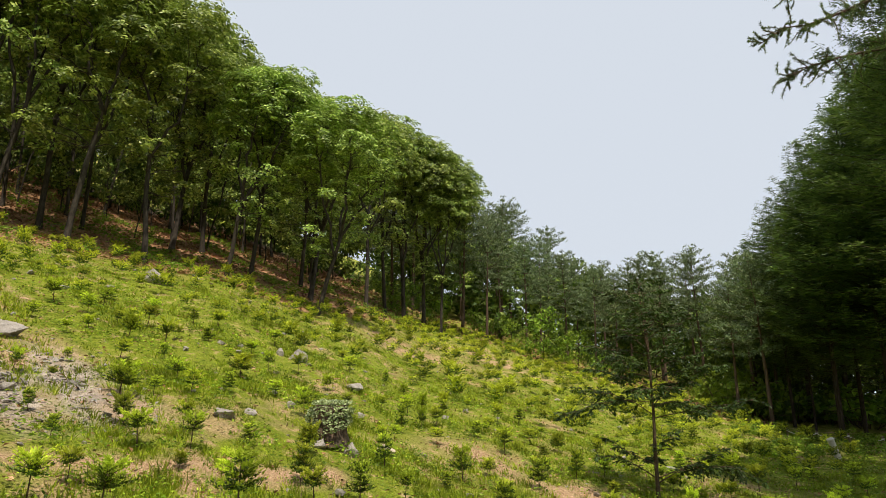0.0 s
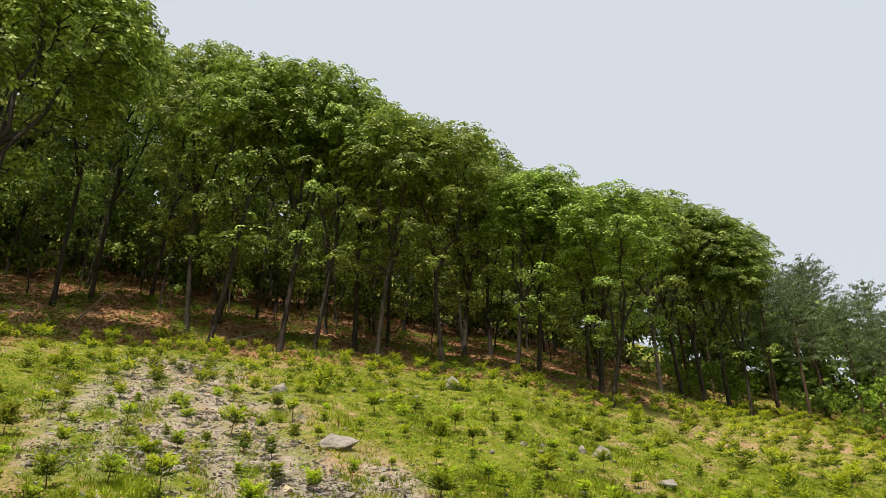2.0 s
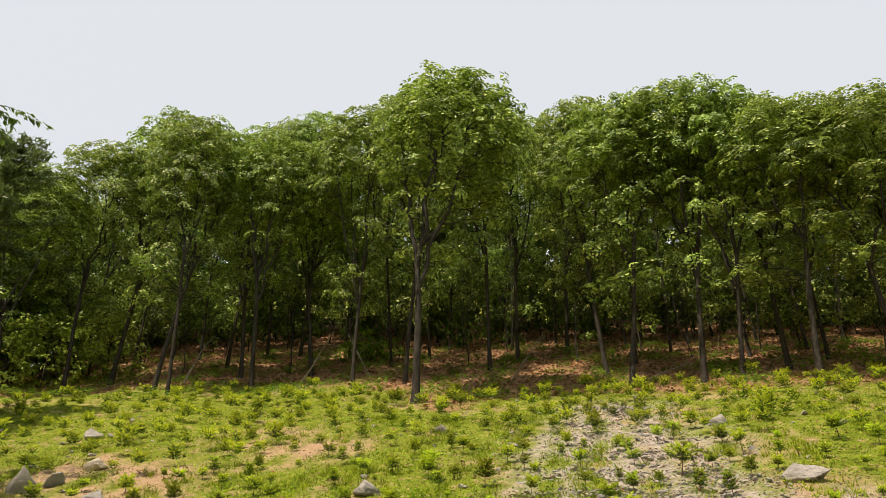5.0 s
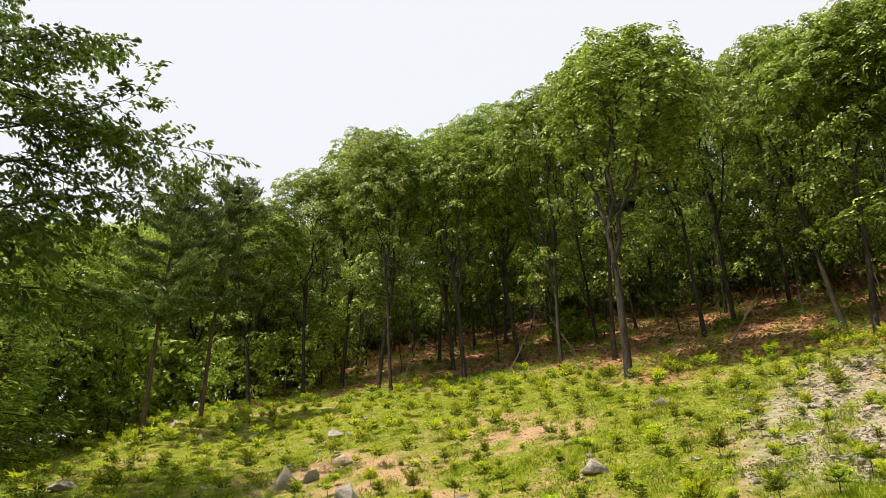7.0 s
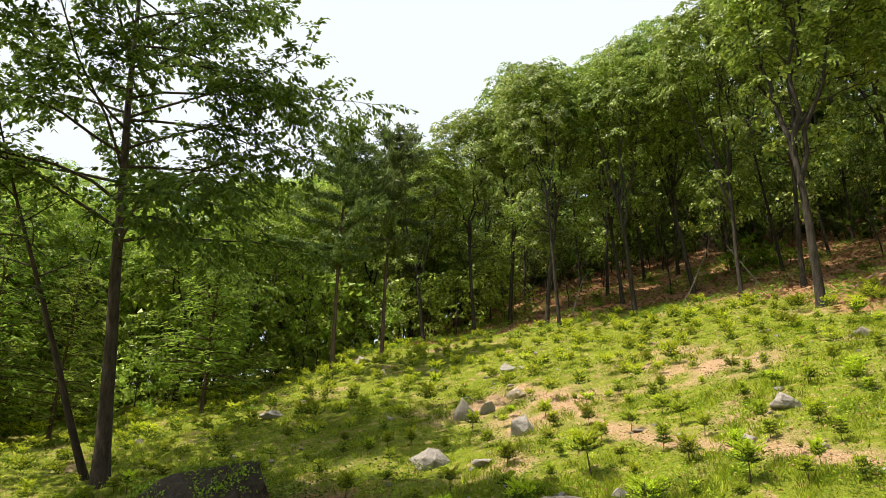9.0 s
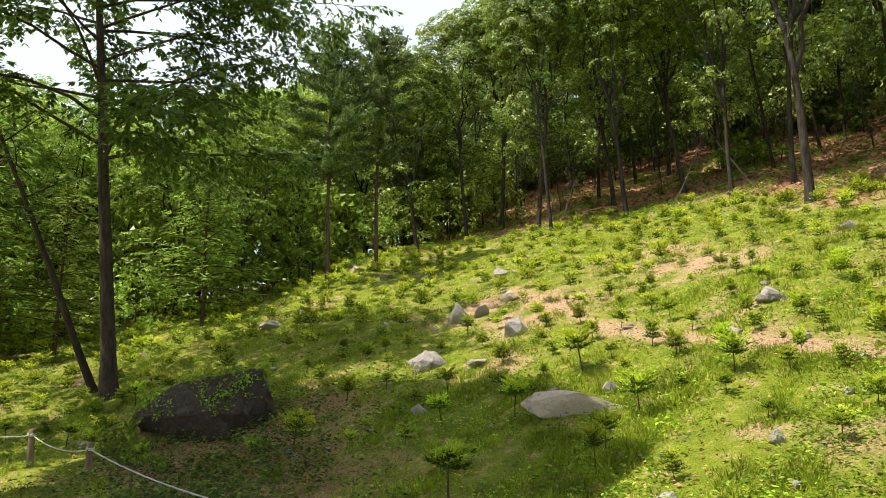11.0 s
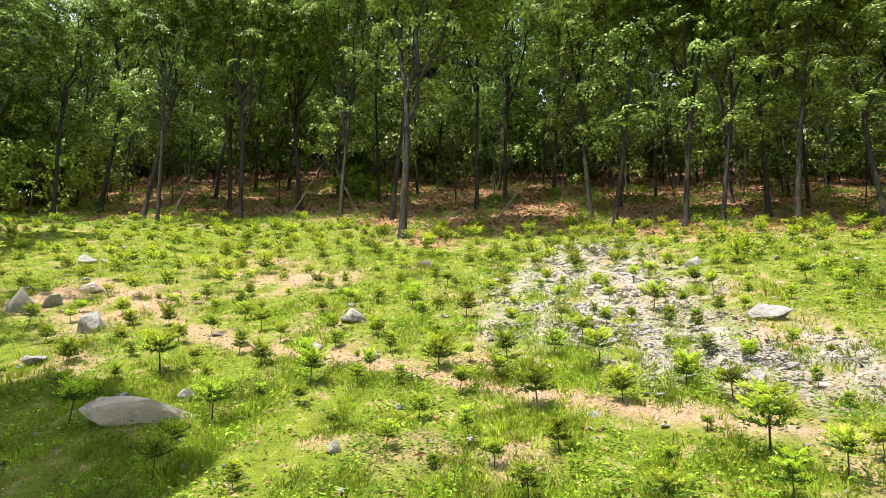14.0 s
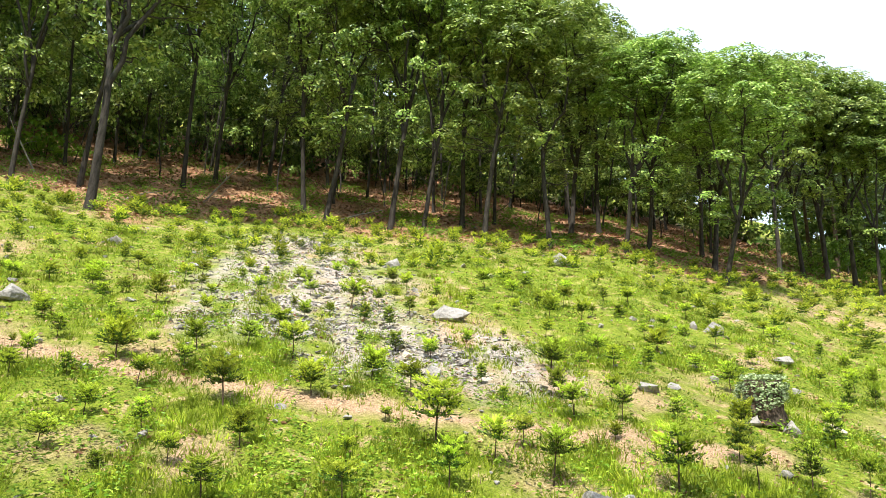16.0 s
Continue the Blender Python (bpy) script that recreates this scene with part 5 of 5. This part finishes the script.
# ---- planted fir saplings ----
def sapling(seed, label, tiers=5, bright=0.5, low=0.24, wide=0.31, taper=0.10, rise=0.30, blades=9):
    """A knee-high fir: a thin dark stem, spreading tiers of boughs set with short needles, and pale new shoots on the upper ones."""
    r = np.random.default_rng(seed)
    thing = tagged(new("fir_sapling"), label, "sapling", "planted fir saplings")
    wood, needles, tips = Wood(), [], []
    wood.limb([(0, 0, -0.08), (0.006, 0, 0.2), (0, 0.006, 0.42), (0, 0, 0.64)], [0.017, 0.014, 0.010, 0.003], 6)
    for t in range(tiers):
        f = t / (tiers - 1)
        z = low + (0.60 - low) * f + r.normal() * 0.012
        L = (wide - taper * f) * r.uniform(0.85, 1.1)
        a0 = r.uniform(0, 6.28)
        k = 6 if t < tiers - 1 else 5
        for i in range(k):
            a = a0 + i * 6.28 / k + r.normal() * 0.22
            d = np.array([math.cos(a), math.sin(a), rise * (0.6 + 0.9 * f) + r.normal() * 0.08])
            e = np.array([-math.sin(a), math.cos(a), 0])
            ll = L * r.uniform(0.7, 1.12)
            wood.limb([(0, 0, z), d * ll * 0.5 + [0, 0, z], d * ll + [0, 0, z]], [0.006, 0.004, 0.002], 3)
            for j in range(blades * 2):
                s = 0.12 + 0.90 * (j + r.uniform()) / (blades * 2)
                sg = 1 if j % 2 else -1
                al = d * r.uniform(0.5, 1.0) + e * sg * r.uniform(0.3, 1.1) + [0, 0, r.uniform(-0.15, 0.6)]
                sz = r.uniform(0.055, 0.095)
                fresh = r.uniform() < bright * (0.32 + 1.1 * f) and s > 0.25
                c = d * ll * s + [0, 0, z + (0.02 if fresh else -0.01)] + al * sz * 0.45
                (tips if fresh else needles).append((c, al, sz, sz * 0.34))
    for i in range(7):
        a = i * 0.9
        tips.append(([0, 0, 0.65], [math.cos(a), math.sin(a), 0.9], 0.08, 0.026))

    def blades_of(rows, k=2, grow=1.0):
        c, al, ln, wd = (np.array(q, float) for q in zip(*rows))
        c, al, ln, wd = (np.repeat(q, k, 0) for q in (c, al, ln * grow, wd * grow))
        c, al = c + r.normal(size=c.shape) * 0.016, al + r.normal(size=al.shape) * 0.3
        return blade_arrays(c, al, np.array([[0, 0, 1.0]]) + r.normal(size=c.shape) * 0.7, ln, wd)

    part("stem", wood.mesh("stem", STEM), thing)
    part("needles", blade_mesh("needles", blades_of(needles), FIR_NEEDLE), thing)
    tagged(part("new_growth", blade_mesh("new_growth", blades_of(tips), FIR_TIP), thing, "pale yellow-green new shoots"), kind="stuff")
    COARSE.append((blades_of(needles[::2], 1, 1.7), blades_of(tips[::2], 1, 1.7)))
    return thing, 0.68


COARSE = []
rng = np.random.default_rng(31)
SAPLINGS = [sapling(400, "young fir sapling with a flat bright crown on a bare stem", 4, 1.0, 0.44, 0.36, 0.02, 0.38, 14),
            sapling(401, "small planted fir with flat tiers of needles", 4, 0.9, 0.36, 0.37, 0.08, 0.25, 13),
            sapling(402, "open young fir sapling, dark needles, thin stem", 5, 0.5, 0.24, 0.33, 0.12, 0.25, 11),
            sapling(403, "bushy young fir with yellow-green tips", 6, 0.95, 0.28, 0.34, 0.05, 0.4, 13),
            sapling(404, "slender young fir sapling on the slope", 4, 0.95, 0.45, 0.29, 0.02, 0.4, 13)]
SET_SAPLINGS = [(-6.93, 5.45, 0.6), (-4.46, 6.36, 0.70), (-3.8, 6.52, 0.42), (-3.13, 6.54, 0.5), (-3.8, 5.62, 0.46), (-2.09, 7.29, 0.66), (-1.47, 8.16, 0.42), (-1.78, 8.88, 0.5),
                (-1.02, 8.77, 0.5), (-0.88, 10.68, 0.5), (-10.9, 0.6, 0.6), (-9.7, 2.2, 0.54), (-12.1, 1.9, 0.65), (-9.9, 3.6, 0.5), (-8.6, -0.4, 0.65), (0.8, 9.4, 0.55),
                (1.58, 11.66, 0.5), (2.46, 13.1, 0.5), (4.82, 14.39, 0.5), (5.78, 14.14, 0.55), (-11.8, -3.0, 0.65), (-9.2, 5.4, 0.56), (-7.7, 7.3, 0.5)]
spots = [(x, y, h) for x, y, h in SET_SAPLINGS]
for d in np.arange(6.6, 46, 0.84):
    for a in np.arange(-29, 126, math.degrees(0.84 / d)):
        az, dd = a + rng.normal() * 14 / d, d + rng.normal() * 0.25
        if dd > edge(az) + 1.0 or rng.uniform() < 0.10:
            continue
        x, y = at(az, dd)
        if dd < np.interp(az, AZ, LIEV[:, 0]) + 1.2 or min((x - q[0]) ** 2 + (y - q[1]) ** 2 for q in spots[-60:] + spots[:23] + [(-1.78, 10.95)]) < 0.30:
            continue
        if min(math.hypot(x - q[0], y - q[1]) - q[2] * 0.6 for q in ROCKS_LEFT + ROCKS_RIGHT + [(-13.9, -4.75, 3.0), (-10.5, 1.5, 1.6)]) < 0.1:
            continue
        spots.append((x, y, float(np.clip(rng.normal(0.42, 0.10), 0.20, 0.66))))
spots.sort(key=lambda q: math.hypot(q[0], q[1]))
rest_v = {0: [], 1: []}
for i, (x, y, h) in enumerate(spots):
    if i < 300:
        stand(SAPLINGS, int(rng.integers(0, 5)), x, y, h * (1.0 if (x, y, h) in SET_SAPLINGS else 0.78), rng.uniform(0, 360), "planted fir saplings", widen=rng.uniform(0.55, 0.85) if h > 0.45 and x > -3.6 else rng.uniform(0.75, 1.1), tilt=(rng.normal() * 4, rng.normal() * 4))
    else:
        kind = COARSE[int(rng.integers(0, 5))]
        m = np.array(pose(x, y, height(x, y), 0, 0, rng.uniform(0, 360)) @ Matrix.Scale(h / 0.68 * 0.95, 4))
        for j in (0, 1):
            rest_v[j].append(kind[j] @ m[:3, :3].T + m[:3, 3])
far = tagged(new("distant_saplings"), "rows of small planted firs higher on the slope", "saplings", kind="stuff")
part("needles", blade_mesh("needles", np.concatenate(rest_v[0]), FIR_NEEDLE), far)
part("new_growth", blade_mesh("new_growth", np.concatenate(rest_v[1]), FIR_TIP), far)

# ---- grass, herbs and fallen leaves ----


def fan_points(rng, n, az0, az1, d0, d1, power):
    """Random plan points in a fan; power under 2 crowds them near the road."""
    az = rng.uniform(az0, az1, n)
    k = rng.uniform(0, 1, n)
    d = (d0 ** power + (d1 ** power - d0 ** power) * k) ** (1 / power)
    return -d * np.sin(np.radians(az)), d * np.cos(np.radians(az)), d, az


def sod(rng, n, d0, d1, per, tall, wide, spread, power, material, name, label, dry=False):
    """Tufts of blades; thin on scree, track and litter, thick in uneven patches."""
    x, y, d, az = fan_points(rng, n, -36, 128, d0, d1, power)
    lit, scr, ear = zones(x, y)
    patch = grain(x, y, 1.1, 7) * 0.6 + grain(x, y, 3.1, 9) * 0.4
    want = np.clip((patch - 0.39) * 5.0, 0.05, 1) * (1 - 0.9 * lit) * (1 - 0.85 * scr) * (1 - 0.88 * ear)
    if dry:
        want = np.clip(0.75 - patch, 0.05, 1) * (1 - 0.8 * lit) * (1 - 0.5 * scr)
    foot = np.interp(az, AZ, LIEV[:, 0])
    keep = (rng.uniform(0, 1, n) < want) & (d < np.interp(az, EDGE_AZ, EDGE_D) + 4)
    x, y, patch = x[keep], y[keep], patch[keep]
    x, y, patch = np.repeat(x, per), np.repeat(y, per), np.repeat(patch, per)
    m = len(x)
    a = rng.uniform(0, 6.28, m)
    off = rng.uniform(0, spread, m)
    x, y = x + np.cos(a) * off, y + np.sin(a) * off
    z = ground(x, y)
    h = tall * rng.uniform(0.45, 1.2, m) * (0.55 + 0.9 * patch)
    al = np.column_stack([np.cos(a) * 0.55, np.sin(a) * 0.55, np.ones(m)]) + rng.normal(size=(m, 3)) * [0.25, 0.25, 0.1]
    al = al / np.linalg.norm(al, axis=1)[:, None]
    foot = np.column_stack([x, y, z - 0.01])
    side = np.column_stack([-np.sin(a), np.cos(a), np.zeros(m)]) + rng.normal(size=(m, 3)) * [0.5, 0.5, 0.0]
    side *= (wide * rng.uniform(0.35, 0.65, m))[:, None]
    v = np.stack([foot - side, foot + side, foot + al * h[:, None]], 1).reshape(-1, 3)
    me = mesh_np(name, v, [np.arange(len(v)).reshape(-1, 3)], material)
    tagged(new(name, me), label, "grass", kind="stuff")


rng = np.random.default_rng(41)
sod(rng, 42000, 6.0, 13.0, 9, 0.10, 0.014, 0.10, 1.2, GRASS, "meadow_grass", "fresh yellow-green meadow grass")
sod(rng, 34000, 12.5, 23.0, 6, 0.085, 0.022, 0.15, 1.4, GRASS, "slope_grass", "fresh grass on the slope")
sod(rng, 22000, 22.0, 46.0, 4, 0.09, 0.04, 0.22, 1.4, GRASS, "upper_grass", "fresh grass on the upper slope")
sod(rng, 3600, 6.0, 22.0, 24, 0.19, 0.013, 0.11, 1.3, GRASS, "grass_tussocks", "taller tussocks of fresh grass")
sod(rng, 10000, 6.0, 30.0, 5, 0.10, 0.012, 0.10, 1.2, STRAW, "dry_grass", "dry straw among the fresh grass", dry=True)


def ground_leaves(rng, x, y, per, size, spread, material, name, label, category, flat=0.9, lift=0.05):
    x, y = np.repeat(x, per), np.repeat(y, per)
    m = len(x)
    x, y = x + rng.normal(size=m) * spread, y + rng.normal(size=m) * spread
    c = np.column_stack([x, y, ground(x, y) + rng.uniform(0.3, 1.0, m) * lift + 0.03])
    up = np.array([[0, 0, flat]]) + rng.normal(size=(m, 3)) * 0.4
    s = size * rng.uniform(0.6, 1.3, m)
    tagged(new(name, leaf_mesh(name, leaf_arrays(c, rng.normal(size=(m, 3)) * [1, 1, 0.25], up, s, s * 0.55), material)), label, category, kind="stuff")


x, y, d, az = fan_points(rng, 46000, -36, 128, 6.0, 30.0, 1.2)
lit, scr, ear = zones(x, y)
k = (rng.uniform(0, 1, len(x)) < np.clip(grain(x, y, 1.7, 12) * 1.6 - 0.3, 0.05, 1) * (1 - 0.7 * ear) * (1 - 0.6 * scr)) & (d < np.interp(az, EDGE_AZ, EDGE_D) + 6)
ground_leaves(rng, x[k], y[k], 5, 0.06, 0.08, HERB, "herbs", "low leafy weeds among the grass", "weeds", lift=0.10)
# weeds by the boulder, in leaves coloured dark to deepen the shade there
n = 900
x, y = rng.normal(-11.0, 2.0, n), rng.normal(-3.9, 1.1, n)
ground_leaves(rng, x, y, 9, 0.085, 0.12, SHADE_LEAF, "shade_weeds", "leafy weeds by the boulder, shade put into their dark colour", "weeds", lift=0.22)
x, y, d, az = fan_points(rng, 17000, 2, 102, 23.0, 48.0, 1.3)
e = d - np.interp(az, EDGE_AZ, EDGE_D)
k = (e > -1.2) & (e < 18) & (rng.uniform(0, 1, len(x)) < np.clip(grain(x, y, 0.9, 21) * 2.6 - 0.95, 0, 1))
ground_leaves(rng, x[k], y[k], 7, 0.12, 0.16, SHRUB_LEAF, "woodland_plants", "bright low plants on the floor of the wood", "woodland plants", lift=0.3)
x, y, d, az = fan_points(rng, 46000, -25, 110, 22.0, 58.0, 1.4)
k = (d > np.interp(az, EDGE_AZ, EDGE_D) + np.interp(az, [60, 68], [-1.6, 2.5])) & (az < 96)
ground_leaves(rng, x[k], y[k], 1, 0.20, 0.1, LITTER, "leaf_litter", "brown fallen leaves under the oaks", "leaf litter", lift=0.04)

x, y, d, az = fan_points(rng, 26000, -36, 128, 6.0, 28.0, 1.3)
k = rng.uniform(0, 1, len(x)) < np.clip(1.15 - grain(x, y, 1.9, 15) * 1.2, 0.1, 1)
ground_leaves(rng, x[k], y[k], 1, 0.075, 0.1, LITTER, "dead_leaves", "dead leaves and twigs strewn on the soil", "leaf litter", lift=0.02)

# ---- broken stone of the scree ----
rng = np.random.default_rng(53)


def chip(seed):
    r = np.random.default_rng(seed)
    bm = bmesh.new()
    for p in unit(r, 11) * [0.5, 0.36, 0.16] * r.uniform(0.8, 1.1, (11, 1)):
        bm.verts.new(p)
    hull = bmesh.ops.convex_hull(bm, input=bm.verts)
    bmesh.ops.delete(bm, geom=[g for g in hull["geom_interior"] if isinstance(g, bmesh.types.BMVert)], context="VERTS")
    me = bpy.data.meshes.new("stone")
    bm.to_mesh(me)
    bm.free()
    me.materials.append(WARM_ROCK if seed % 3 else ROCK)
    return me


CHIPS = [chip(500 + i) for i in range(8)]
scree = tagged(new("scree"), "patch of broken pale stone on the slope", "scree")
nv, nf, base = [], [], 0
count = 0
for i in range(8500):
    bx, by, br = SCREE[int(rng.integers(0, len(SCREE)))]
    x, y = bx + rng.normal() * br * 0.62, by + rng.normal() * br * 0.62
    if rng.uniform() > np.clip(grain(x, y, 2.6, 3) * 1.9 - 0.2, 0.1, 1):
        continue
    s = float(np.clip(rng.lognormal(-2.55, 0.45), 0.04, 0.30))
    m = pose(x, y, height(x, y) + s * 0.06, rng.normal() * 16, rng.normal() * 16, rng.uniform(0, 360)) @ Matrix.Scale(s, 4)
    me = CHIPS[int(rng.integers(0, 8))]
    if s > 0.11 and count < 290:
        count += 1
        ob = new("stone", me)
        ob.parent = scree
        ob.matrix_basis = m
        continue
    mm = np.array(m)
    co = np.empty(len(me.vertices) * 3, np.float32)
    me.vertices.foreach_get("co", co)
    nv.append(co.reshape(-1, 3) @ mm[:3, :3].T + mm[:3, 3])
    fi = np.empty(len(me.polygons) * 3, np.int32)
    me.polygons.foreach_get("vertices", fi)
    nf.append(fi.reshape(-1, 3) + base)
    base += len(me.vertices)
x, y, d, az = fan_points(rng, 500, -20, 120, 7.0, 27.0, 1.4)
for i in range(len(x)):
    s = float(np.clip(rng.lognormal(-2.0, 0.5), 0.06, 0.3))
    me = CHIPS[i % 8]
    mm = np.array(pose(x[i], y[i], height(x[i], y[i]) + s * 0.12, 0, 0, rng.uniform(0, 360)) @ Matrix.Diagonal((s, s, s * 1.8, 1)))
    co = np.empty(len(me.vertices) * 3, np.float32)
    me.vertices.foreach_get("co", co)
    nv.append(co.reshape(-1, 3) @ mm[:3, :3].T + mm[:3, 3])
    fi = np.empty(len(me.polygons) * 3, np.int32)
    me.polygons.foreach_get("vertices", fi)
    nf.append(fi.reshape(-1, 3) + base)
    base += len(me.vertices)
gravel = mesh_np("gravel", np.concatenate(nv), [np.concatenate(nf)], ROCK)
tagged(part("gravel", gravel, scree, "small stone chips"), kind="stuff")
